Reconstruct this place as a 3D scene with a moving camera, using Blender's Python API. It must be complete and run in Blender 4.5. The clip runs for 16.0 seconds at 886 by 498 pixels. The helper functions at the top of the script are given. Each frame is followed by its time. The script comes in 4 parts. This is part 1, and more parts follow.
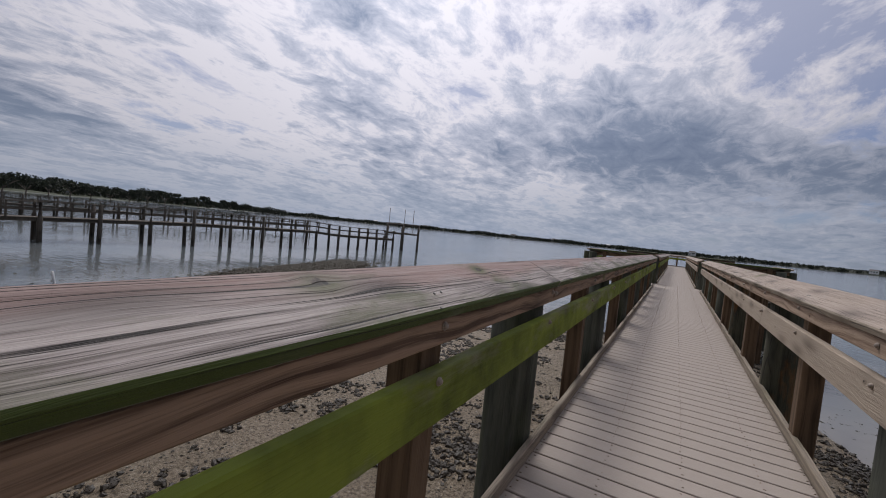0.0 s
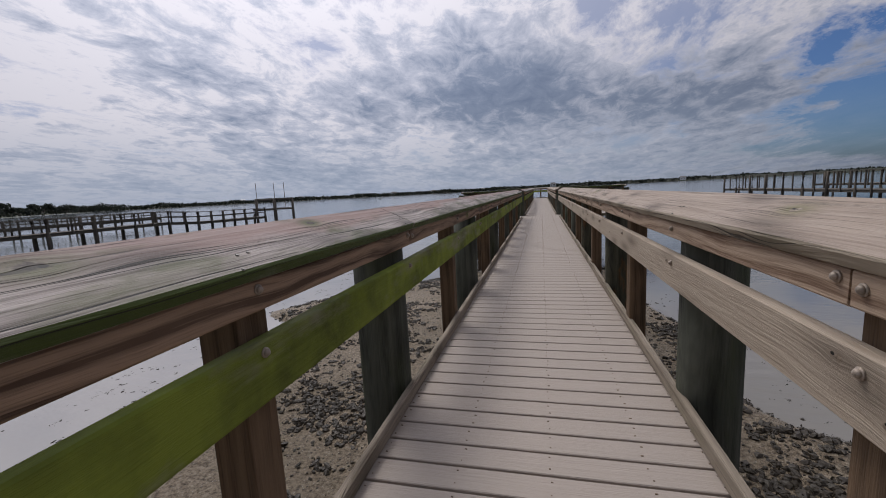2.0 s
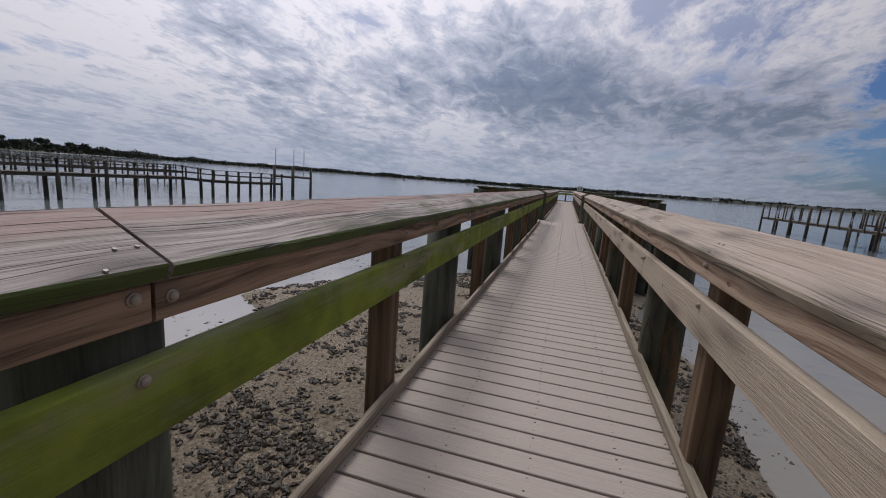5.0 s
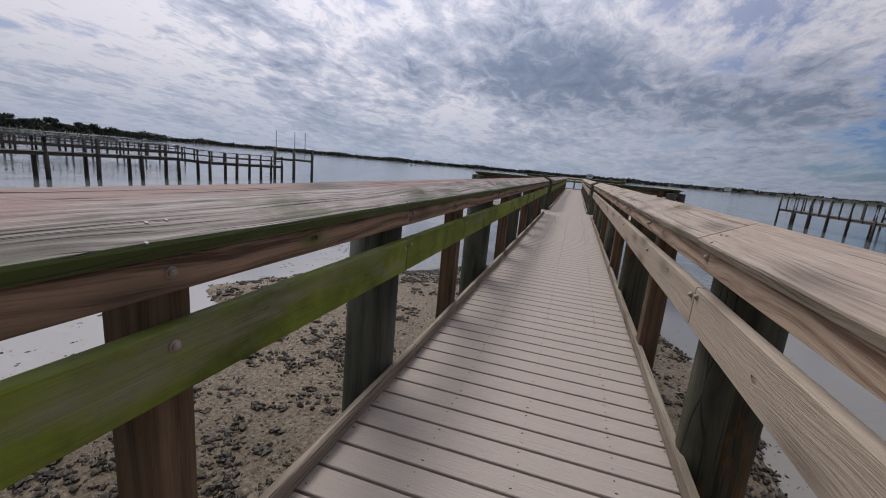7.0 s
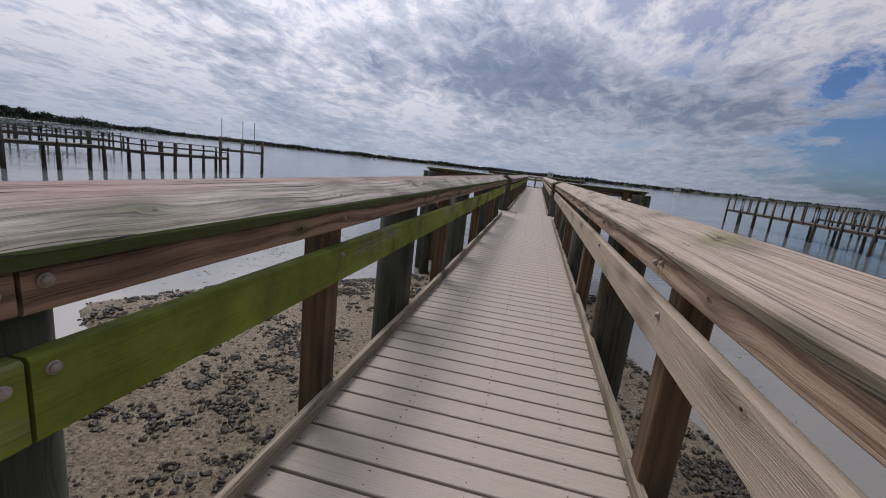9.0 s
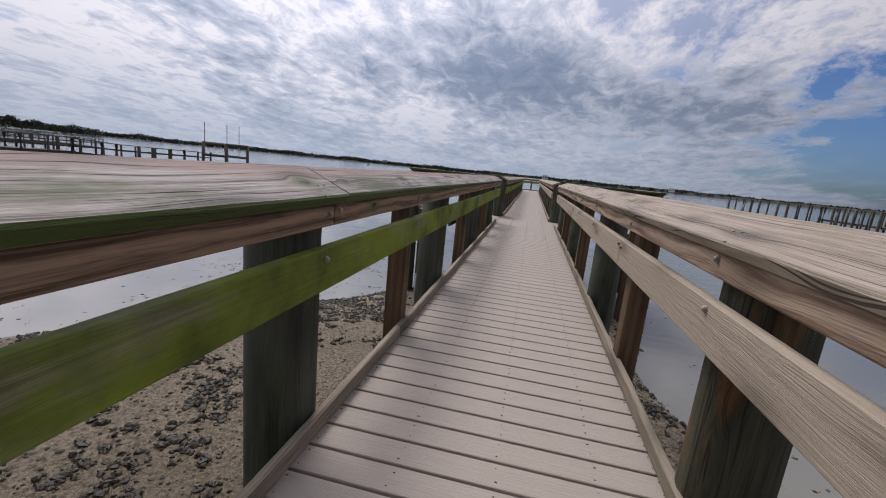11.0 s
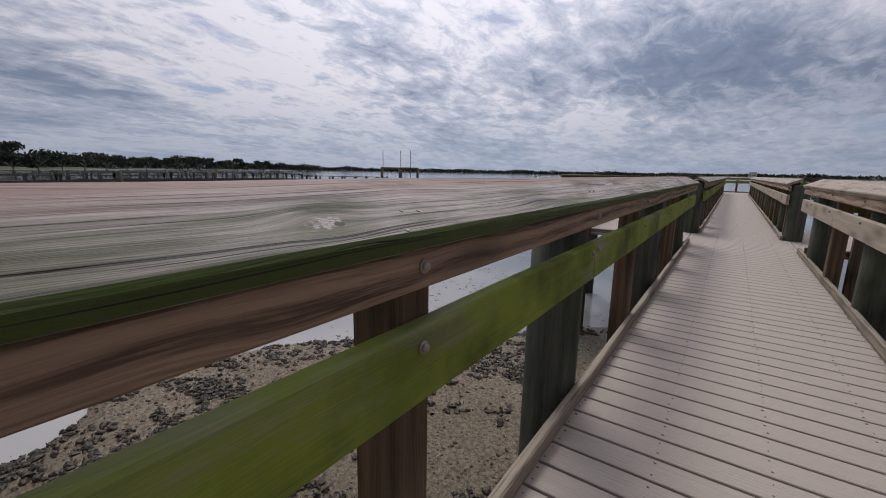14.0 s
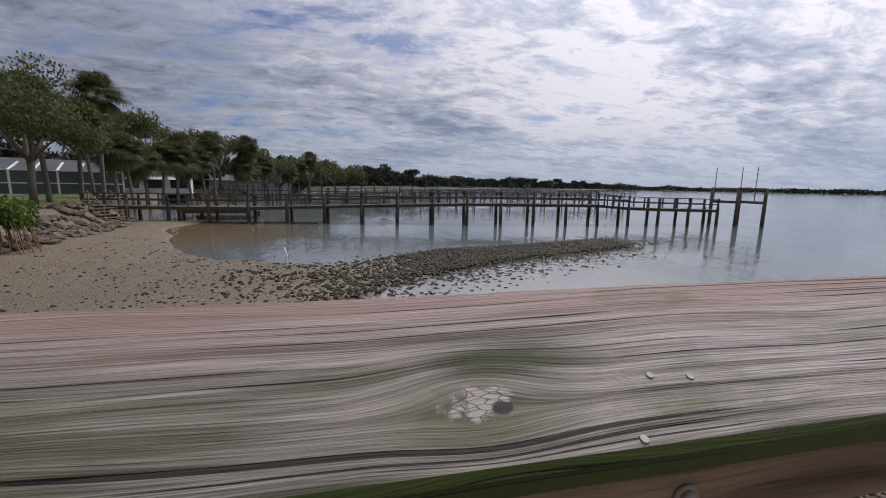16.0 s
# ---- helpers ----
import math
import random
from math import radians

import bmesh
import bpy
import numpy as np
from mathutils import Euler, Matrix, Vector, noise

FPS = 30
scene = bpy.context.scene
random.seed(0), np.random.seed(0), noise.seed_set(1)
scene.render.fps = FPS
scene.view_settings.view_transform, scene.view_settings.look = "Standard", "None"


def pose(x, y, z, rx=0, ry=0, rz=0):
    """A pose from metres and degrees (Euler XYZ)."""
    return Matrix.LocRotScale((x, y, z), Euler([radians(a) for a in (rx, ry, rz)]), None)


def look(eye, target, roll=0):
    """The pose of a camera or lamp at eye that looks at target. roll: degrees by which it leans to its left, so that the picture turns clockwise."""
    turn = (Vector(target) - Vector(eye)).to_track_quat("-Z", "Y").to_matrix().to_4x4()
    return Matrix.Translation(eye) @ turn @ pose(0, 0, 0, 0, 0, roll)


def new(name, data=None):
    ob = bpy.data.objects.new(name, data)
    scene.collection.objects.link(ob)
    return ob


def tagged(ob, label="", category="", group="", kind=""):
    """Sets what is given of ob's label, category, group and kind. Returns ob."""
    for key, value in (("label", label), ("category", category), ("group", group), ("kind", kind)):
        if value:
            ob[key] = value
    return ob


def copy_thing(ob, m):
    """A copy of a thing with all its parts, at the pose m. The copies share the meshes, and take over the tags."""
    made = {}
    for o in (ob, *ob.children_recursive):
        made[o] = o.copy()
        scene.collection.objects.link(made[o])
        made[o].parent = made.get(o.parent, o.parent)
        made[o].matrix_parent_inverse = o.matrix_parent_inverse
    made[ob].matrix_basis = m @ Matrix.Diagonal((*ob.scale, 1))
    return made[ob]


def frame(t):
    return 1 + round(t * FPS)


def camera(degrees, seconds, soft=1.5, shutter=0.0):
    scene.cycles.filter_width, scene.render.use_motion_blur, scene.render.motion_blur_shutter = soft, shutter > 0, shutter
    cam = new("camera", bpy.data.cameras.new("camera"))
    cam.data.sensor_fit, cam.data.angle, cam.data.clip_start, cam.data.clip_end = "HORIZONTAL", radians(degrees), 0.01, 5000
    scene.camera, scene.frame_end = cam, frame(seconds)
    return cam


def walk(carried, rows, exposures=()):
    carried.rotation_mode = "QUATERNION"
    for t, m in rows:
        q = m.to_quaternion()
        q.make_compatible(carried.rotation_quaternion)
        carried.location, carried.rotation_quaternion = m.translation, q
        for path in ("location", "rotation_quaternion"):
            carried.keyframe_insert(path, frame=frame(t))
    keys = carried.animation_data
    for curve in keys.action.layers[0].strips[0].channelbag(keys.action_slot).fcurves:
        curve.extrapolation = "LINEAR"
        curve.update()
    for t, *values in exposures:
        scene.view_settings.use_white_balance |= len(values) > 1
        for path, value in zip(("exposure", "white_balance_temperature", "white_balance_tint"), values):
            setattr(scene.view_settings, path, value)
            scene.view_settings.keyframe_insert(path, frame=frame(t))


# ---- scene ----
cam = camera(95.3, 16.0, 1.0)

PATH = [
    (0, (-0.083, 1.190, 1.106), (-1.081, 2.921, 1.011), 5.8),
    (0.5, (-0.056, 1.191, 1.071), (-0.676, 3.081, 0.860), 1.4),
    (1, (-0.005, 1.177, 1.047), (-0.427, 3.115, 0.787), -2.2),
    (1.5, (0.021, 1.208, 1.054), (-0.359, 3.153, 0.785), -3.0),
    (2, (0.043, 1.349, 1.051), (-0.434, 3.271, 0.771), -3.0),
    (2.5, (0.057, 1.510, 1.056), (-0.429, 3.426, 0.748), -2.5),
    (3, (0.047, 1.732, 1.085), (-0.460, 3.642, 0.780), 0.2),
    (3.5, (0.050, 1.987, 1.085), (-0.472, 3.894, 0.784), 1.2),
    (4, (0.050, 2.242, 1.086), (-0.475, 4.147, 0.777), 2.3),
    (6.3, (0.119, 3.440, 1.099), (-0.462, 5.315, 0.714), 5.4),
    (6.5, (0.119, 3.558, 1.102), (-0.465, 5.430, 0.711), 5.1),
    (7, (0.116, 3.886, 1.089), (-0.459, 5.757, 0.681), 5.2),
    (7.5, (0.122, 4.212, 1.096), (-0.393, 6.097, 0.671), 5.2),
    (8, (0.122, 4.531, 1.100), (-0.360, 6.425, 0.676), 5.4),
    (8.5, (0.128, 4.868, 1.104), (-0.307, 6.775, 0.687), 5.8),
    (9, (0.140, 5.208, 1.099), (-0.261, 7.124, 0.690), 6.4),
    (11.3, (0.042, 6.86, 1.024), (-0.344, 8.784, 0.638), 5.7),
    (11.5, (0.073, 6.969, 1.04), (-0.379, 8.877, 0.645), 5.8),
    (12, (0.025, 7.291, 1.036), (-0.564, 9.161, 0.643), 5.4),
    (12.5, (-0.028, 7.588, 1.011), (-0.749, 9.419, 0.656), 3.4),
    (13, (-0.061, 7.885, 0.992), (-0.855, 9.686, 0.637), 2.0),
    (13.5, (-0.116, 8.192, 0.978), (-1.037, 9.922, 0.579), 1.7),
    (14, (-0.17, 8.48, 1.005), (-1.303, 10.084, 0.627), 1.0),
    (14.5, (-0.284, 8.699, 1.04), (-1.902, 9.833, 0.73), -0.1),
    (15, (-0.339, 8.775, 1.089), (-2.195, 9.432, 0.737), 3.3),
    (15.5, (-0.342, 8.745, 1.104), (-2.258, 9.216, 0.779), 1.7),
    (16, (-0.335, 8.746, 1.108), (-2.262, 9.181, 0.794), 1.1),
]
walk(cam, [(t, look(e, g, r)) for t, e, g, r in PATH], ((0.0, -0.42, 6340, 12), (1.0, -0.36, 6340, 12), (4.0, -0.38, 6340, 12), (6.5, -0.28, 6340, 12), (9.0, -0.18, 6340, 12), (11.5, -0.08, 6340, 12), (12.2, -0.18, 6340, 12), (13.2, -0.30, 6340, 12), (14.5, -0.26, 6340, 12), (16.0, -0.14, 6340, 12)))

# ---------------------------------------------------------------- light
SUN_AZ, SUN_EL = radians(36), radians(57)          # azimuth to the left of the pier's line
SUN_DIR = Vector((-math.sin(SUN_AZ) * math.cos(SUN_EL), math.cos(SUN_AZ) * math.cos(SUN_EL), math.sin(SUN_EL)))
sun = new("sun", bpy.data.lights.new("sun", "SUN"))
sun.data.energy, sun.data.angle, sun.data.color = 2.3, radians(22), (1.0, 0.965, 0.915)
sun.matrix_world = look(SUN_DIR * 50, (0, 0, 0))


def nodes_of(tree):
    """Short forms for building a node tree: node(type, **settings), link(a, b)."""
    def node(kind, inputs=None, **settings):
        n = tree.nodes.new(kind)
        if "operation" in settings:
            n.operation = settings["operation"]
        if "use_clamp" in settings:
            n.use_clamp = settings["use_clamp"]
        if "data_type" in settings:
            n.data_type = settings["data_type"]
        if "blend_type" in settings:
            n.blend_type = settings["blend_type"]
        if "feature" in settings:
            n.feature = settings["feature"]
        if "voronoi_dimensions" in settings:
            n.voronoi_dimensions = settings["voronoi_dimensions"]
        for k, v in (inputs or {}).items():
            if hasattr(v, "is_output"):
                tree.links.new(v, n.inputs[k])
            else:
                n.inputs[k].default_value = v
        return n
    return node


def math_node(node, op, a, b=0.0, c=0.0, clamp=False):
    return node("ShaderNodeMath", {0: a, 1: b, 2: c}, operation=op, use_clamp=clamp).outputs[0]


def ramp(node, fac, stops):
    n = node("ShaderNodeValToRGB", {0: fac})
    el = n.color_ramp.elements
    while len(el) < len(stops):
        el.new(0.5)
    for e, (p, c) in zip(el, stops):
        e.position = p
        e.color = (*c, 1) if isinstance(c, tuple) else (c, c, c, 1)
    return n.outputs[0]


def mix(node, fac, a, b, how="MIX"):
    n = node("ShaderNodeMix", data_type="RGBA", blend_type=how)
    for i, v in ((0, fac), (6, a), (7, b)):
        if hasattr(v, "is_output"):
            n.id_data.links.new(v, n.inputs[i])
        elif i:
            n.inputs[i].default_value = (*v, 1)
        else:
            n.inputs[i].default_value = v
    return n.outputs[2]


def build_world():
    w = bpy.data.worlds.new("sky")
    w.use_nodes = True
    scene.world = w
    t = w.node_tree
    t.nodes.clear()
    node = nodes_of(t)
    way = node("ShaderNodeTexCoord").outputs["Generated"]
    sky = node("ShaderNodeTexSky")
    sky.sky_type, sky.sun_disc, sky.sun_elevation, sky.sun_rotation = "NISHITA", False, SUN_EL, -SUN_AZ
    sky.air_density, sky.dust_density = 1.0, 1.5
    xyz = node("ShaderNodeSeparateXYZ", {0: way}).outputs
    up = math_node(node, "MAXIMUM", xyz[2], 0.0)
    deep = math_node(node, "ADD", up, 0.16)
    px = math_node(node, "DIVIDE", xyz[0], deep)
    py = math_node(node, "DIVIDE", xyz[1], deep)
    flat = node("ShaderNodeCombineXYZ", {0: px, 1: py, 2: 0.0}).outputs[0]
    turned = node("ShaderNodeMapping", {0: flat, 1: (0.7, 2.1, 0), 3: (1.15, 0.72, 1.0)})
    turned.inputs[2].default_value = (0, 0, radians(7))
    big = node("ShaderNodeTexNoise", {0: turned.outputs[0], "Scale": 0.75, "Detail": 3.0, "Roughness": 0.5, "Distortion": 0.3}).outputs[0]
    mid = node("ShaderNodeTexNoise", {0: turned.outputs[0], "Scale": 2.1, "Detail": 10.0, "Roughness": 0.68, "Distortion": 0.35}).outputs[0]
    fine = node("ShaderNodeTexNoise", {0: turned.outputs[0], "Scale": 6.5, "Detail": 9.0, "Roughness": 0.66, "Distortion": 0.5}).outputs[0]
    body = math_node(node, "ADD", math_node(node, "MULTIPLY", big, 0.70), math_node(node, "MULTIPLY", mid, 0.50))
    body = math_node(node, "ADD", body, math_node(node, "SUBTRACT", math_node(node, "MULTIPLY", fine, 0.22), math_node(node, "MULTIPLY", xyz[0], 0.035)))
    def mass(az, el, width, amount):
        d = Vector((-math.sin(radians(az)) * math.cos(radians(el)), math.cos(radians(az)) * math.cos(radians(el)), math.sin(radians(el))))
        far = node("ShaderNodeVectorMath", {0: node("ShaderNodeVectorMath", {0: way, 1: tuple(d)}, operation="SUBTRACT").outputs[0], 1: (1.0, 1.0, 1.6)}, operation="MULTIPLY").outputs[0]
        r = node("ShaderNodeVectorMath", {0: far}, operation="LENGTH").outputs["Value"]
        r = math_node(node, "ADD", math_node(node, "DIVIDE", r, width), math_node(node, "MULTIPLY", math_node(node, "SUBTRACT", mid, 0.5), 1.6))
        return math_node(node, "MULTIPLY", math_node(node, "POWER", 2.718, math_node(node, "MULTIPLY", math_node(node, "MULTIPLY", r, r), -1.0)), amount)

    banks = 0.0
    for az, el, width, amount in ((24, 14, 0.09, 0.07), (14, 12, 0.12, 0.11), (2, 12, 0.13, 0.11), (-8, 10, 0.13, 0.09), (-18, 11, 0.13, 0.07), (-30, 14, 0.18, -0.06), (8, 19, 0.08, 0.07), (32, 16, 0.20, -0.05), (16, 24, 0.14, -0.08), (30, 36, 0.36, -0.05), (16, 6, 0.09, -0.11), (-14, 25, 0.20, -0.12), (-34, 24, 0.30, -0.13), (-50, 32, 0.30, -0.08), (52, 24, 0.30, 0.02), (75, 30, 0.20, 0.05), (58, 12, 0.22, -0.08), (100, 38, 0.30, 0.05)):
        banks = math_node(node, "ADD", banks, mass(az, el, width, amount))
    clear = 0.0
    for az, el, width, amount in ((-46, 6, 0.36, 0.30), (112, 13, 0.30, 0.16), (84, 12, 0.16, 0.05), (6, 26, 0.10, 0.03)):
        clear = math_node(node, "ADD", clear, mass(az, el, width, amount))
    cover = ramp(node, math_node(node, "SUBTRACT", math_node(node, "ADD", body, math_node(node, "MULTIPLY", banks, 0.5)), clear), [(0.51, 0.0), (0.66, 1.0)])
    dense = math_node(node, "ADD", math_node(node, "ADD", math_node(node, "MULTIPLY", banks, 1.35), math_node(node, "MULTIPLY", big, 0.66)), math_node(node, "ADD", math_node(node, "MULTIPLY", mid, 0.44), math_node(node, "MULTIPLY", fine, 0.54)))
    thick = ramp(node, math_node(node, "MULTIPLY", math_node(node, "SUBTRACT", dense, 0.06), 0.82), [(0.565, (1.14, 1.10, 1.15)), (0.625, (0.80, 0.82, 0.93)), (0.75, (0.37, 0.43, 0.56)), (0.92, (0.22, 0.275, 0.40))])
    toward = node("ShaderNodeVectorMath", {0: way, 1: tuple(SUN_DIR)}, operation="DOT_PRODUCT").outputs["Value"]
    toward = math_node(node, "MAXIMUM", toward, 0.0)
    halo = math_node(node, "POWER", toward, 4.0)
    gain = math_node(node, "ADD", math_node(node, "ADD", math_node(node, "MULTIPLY", halo, CLOUD_HALO), CLOUD_BASE), math_node(node, "MULTIPLY", toward, 0.5))
    cloud = mix(node, 1.0, thick, node("ShaderNodeCombineXYZ", {0: gain, 1: gain, 2: gain}).outputs[0], "MULTIPLY")
    blue = mix(node, 1.0, sky.outputs[0], (SKY_GAIN * 0.64, SKY_GAIN * 0.90, SKY_GAIN * 1.36), "MULTIPLY")
    veil = math_node(node, "SUBTRACT", 0.44, math_node(node, "MULTIPLY", clear, 3.0), 0.0, True)
    both = mix(node, math_node(node, "MULTIPLY", math_node(node, "MAXIMUM", cover, veil), 0.92), blue, cloud)
    away = math_node(node, "ADD", math_node(node, "MULTIPLY", math_node(node, "POWER", toward, 1.5), 0.62), 0.58)
    haze = mix(node, 1.0, HAZE, node("ShaderNodeCombineXYZ", {0: away, 1: away, 2: away}).outputs[0], "MULTIPLY")
    low = ramp(node, xyz[2], [(0.0, 1.0), (0.17, 0.0)])
    hazy = mix(node, math_node(node, "MULTIPLY", math_node(node, "MULTIPLY", low, 0.72), math_node(node, "SUBTRACT", 1.0, math_node(node, "MULTIPLY", clear, 4.5), 0.0, True)), both, haze)
    bg = node("ShaderNodeBackground", {0: hazy, 1: 1.0})
    node("ShaderNodeOutputWorld", {0: bg.outputs[0]})


CLOUD_HALO, CLOUD_BASE, SKY_GAIN, HAZE = 0.80, 0.33, 0.056, (0.47, 0.56, 0.72)
build_world()


# ---------------------------------------------------------------- materials
def material(name):
    m = bpy.data.materials.new(name)
    m.use_nodes = True
    t = m.node_tree
    t.nodes.clear()
    node = nodes_of(t)
    bsdf = node("ShaderNodeBsdfPrincipled")
    node("ShaderNodeOutputMaterial", {0: bsdf.outputs[0]})
    return m, node, bsdf, t.links.new


def bump(node, link, bsdf, height, strength=0.4, distance=0.01):
    b = node("ShaderNodeBump", {"Height": height, "Strength": strength, "Distance": distance})
    link(b.outputs[0], bsdf.inputs["Normal"])


def wood(name, light, dark, axis="y", across="x", pitch=70.0, knots=(), moss=0.0, moss_side=0.0, crack=0.0, rough=0.8, green=(0.075, 0.095, 0.018), pink=None, rings=0.5, warp=0.016, spec=0.25, chipped=True, lean=0.0, blot=(1.1, 5.0), outer=None, small_knots=True, span=(0.36, 0.64), patches=(), soft_moss=False):
    """Sawn, weathered wood: grain that runs along one axis and bends round knots, checks, moss in stains and on the sides that face in."""
    m, node, bsdf, link = material(name)
    at = node("ShaderNodeTexCoord").outputs["Object"]
    own = node("ShaderNodeObjectInfo").outputs["Random"]
    xyz = node("ShaderNodeSeparateXYZ", {0: at}).outputs
    k = {"x": 0, "y": 1, "z": 2}
    along, cross = xyz[k[axis]], xyz[k[across]]
    third = xyz[[i for i in range(3) if i not in (k[axis], k[across])][0]]
    shift = math_node(node, "MULTIPLY", own, 37.0)
    slow = node("ShaderNodeTexNoise", {0: node("ShaderNodeCombineXYZ", {0: math_node(node, "ADD", along, shift), 1: math_node(node, "MULTIPLY", cross, 3.0), 2: math_node(node, "MULTIPLY", third, 3.0)}).outputs[0], "Scale": 1.3, "Detail": 2.0}).outputs[0]
    line = math_node(node, "ADD", math_node(node, "ADD", cross, math_node(node, "MULTIPLY", third, 0.8)), math_node(node, "MULTIPLY", slow, warp))
    heart = pit = halo = None
    for kx, ky, size in knots:
        u = math_node(node, "DIVIDE", math_node(node, "SUBTRACT", cross, kx), size)
        v = math_node(node, "DIVIDE", math_node(node, "SUBTRACT", along, ky), size * 2.0)
        d2 = math_node(node, "ADD", math_node(node, "MULTIPLY", u, u), math_node(node, "MULTIPLY", v, v))
        ragged = node("ShaderNodeTexNoise", {0: at, "Scale": 70.0, "Detail": 3.0}).outputs[0]
        swell = math_node(node, "POWER", 2.718, math_node(node, "MULTIPLY", d2, -0.55))
        line = math_node(node, "SUBTRACT", line, math_node(node, "MULTIPLY", math_node(node, "MULTIPLY", swell, u), size * 0.62))
        line = math_node(node, "ADD", line, math_node(node, "MULTIPLY", swell, size * 0.25))
        core = math_node(node, "POWER", 2.718, math_node(node, "MULTIPLY", math_node(node, "ADD", d2, math_node(node, "MULTIPLY", math_node(node, "SUBTRACT", ragged, 0.5), 1.3)), -3.0))
        u2, v2 = math_node(node, "ADD", u, -0.25), math_node(node, "SUBTRACT", v, 0.35)
        hole = math_node(node, "MULTIPLY", math_node(node, "ADD", ragged, 0.45), math_node(node, "POWER", 2.718, math_node(node, "MULTIPLY", math_node(node, "ADD", math_node(node, "MULTIPLY", u2, u2), math_node(node, "MULTIPLY", math_node(node, "MULTIPLY", v2, v2), 1.6)), -16.0)))
        pit = hole if pit is None else math_node(node, "MAXIMUM", pit, hole)
        round_it = math_node(node, "POWER", 2.718, math_node(node, "MULTIPLY", d2, -0.35))
        halo = round_it if halo is None else math_node(node, "MAXIMUM", halo, round_it)
        heart = core if heart is None else math_node(node, "MAXIMUM", heart, core)
    # scattered small knots
    spots = node("ShaderNodeTexVoronoi", {0: node("ShaderNodeCombineXYZ", {0: math_node(node, "MULTIPLY", cross, 6.0), 1: math_node(node, "MULTIPLY", math_node(node, "ADD", along, shift), 1.5), 2: 0.0}).outputs[0], "Scale": 1.0}, voronoi_dimensions="2D").outputs["Distance"]
    spot = math_node(node, "POWER", 2.718, math_node(node, "MULTIPLY", math_node(node, "MULTIPLY", spots, spots), -26.0))
    if not small_knots:
        spot = math_node(node, "MULTIPLY", spot, 0.0)
    line = math_node(node, "ADD", line, math_node(node, "MULTIPLY", spot, 0.010))
    grain_at = node("ShaderNodeCombineXYZ", {0: math_node(node, "MULTIPLY", line, pitch), 1: math_node(node, "MULTIPLY", along, 1.1), 2: shift}).outputs[0]
    grain = node("ShaderNodeTexNoise", {0: grain_at, "Scale": 1.0, "Detail": 5.0, "Roughness": 0.72}).outputs[0]
    fibre_at = node("ShaderNodeCombineXYZ", {0: math_node(node, "MULTIPLY", line, pitch * 7), 1: math_node(node, "MULTIPLY", along, 9.0), 2: shift}).outputs[0]
    fibre = node("ShaderNodeTexNoise", {0: fibre_at, "Scale": 1.0, "Detail": 3.0}).outputs[0]
    ringed = math_node(node, "ADD", math_node(node, "MULTIPLY", math_node(node, "SINE", math_node(node, "MULTIPLY", line, pitch * 3.2)), 0.5 * rings), 0.5)
    tone = math_node(node, "ADD", math_node(node, "MULTIPLY", grain, 0.75), math_node(node, "MULTIPLY", fibre, 0.35))
    tone = math_node(node, "ADD", math_node(node, "MULTIPLY", tone, 0.8), math_node(node, "MULTIPLY", ringed, 0.16))
    col = ramp(node, tone, [(span[0], dark), (sum(span) / 2, tuple((a * 0.55 + b * 0.45) for a, b in zip(light, dark))), (span[1], light)])
    wear = node("ShaderNodeTexNoise", {0: at, "Scale": 2.3, "Detail": 5.0, "Roughness": 0.6}).outputs[0]
    col = mix(node, ramp(node, wear, [(0.35, 0.0), (0.7, 0.45)]), col, pink or tuple(c * 0.72 for c in light))
    if outer:
        # the outer edge keeps a red-brown tint in long streaks
        far_side = math_node(node, "ADD", math_node(node, "MULTIPLY", math_node(node, "ADD", cross, 0.085), -11.0), math_node(node, "MULTIPLY", math_node(node, "SUBTRACT", slow, 0.5), 3.0))
        col = mix(node, math_node(node, "MULTIPLY", ramp(node, far_side, [(0.0, 0.0), (0.5, 0.9)]), ramp(node, tone, [(0.38, 1.0), (0.72, 0.5)])), col, outer)
    col = mix(node, math_node(node, "MULTIPLY", spot, 0.55), col, tuple(c * 0.30 for c in dark))
    stain = node("ShaderNodeTexNoise", {0: node("ShaderNodeCombineXYZ", {0: math_node(node, "ADD", math_node(node, "MULTIPLY", along, blot[0]), shift), 1: math_node(node, "MULTIPLY", cross, blot[1]), 2: math_node(node, "MULTIPLY", third, blot[1])}).outputs[0], "Scale": 1.0, "Detail": 6.0, "Roughness": 0.62}).outputs[0]
    if lean:
        stain = math_node(node, "ADD", stain, math_node(node, "MULTIPLY", math_node(node, "ADD", cross, 0.075), lean))
    if moss:
        amount = ramp(node, stain, [(0.62 - 0.42 * moss, 0.0), (0.78 - 0.38 * moss, min(1.0, 0.55 + moss * 0.5))])
        if halo is not None:
            amount = math_node(node, "MAXIMUM", amount, math_node(node, "MULTIPLY", math_node(node, "MULTIPLY", halo, 1.15), ramp(node, stain, [(0.30, 0.0), (0.52, 0.9)])))
        damp = 0.0
        for px, py, rx, ry, much in patches:
            pu = math_node(node, "DIVIDE", math_node(node, "SUBTRACT", cross, px), rx)
            pv = math_node(node, "DIVIDE", math_node(node, "SUBTRACT", along, py), ry)
            pd = math_node(node, "ADD", math_node(node, "ADD", math_node(node, "MULTIPLY", pu, pu), math_node(node, "MULTIPLY", pv, pv)), math_node(node, "MULTIPLY", math_node(node, "SUBTRACT", math_node(node, "ADD", stain, tone), 1.0), 3.0))
            damp = math_node(node, "MAXIMUM", damp, math_node(node, "MULTIPLY", math_node(node, "POWER", 2.718, math_node(node, "MULTIPLY", pd, -1.0)), much))
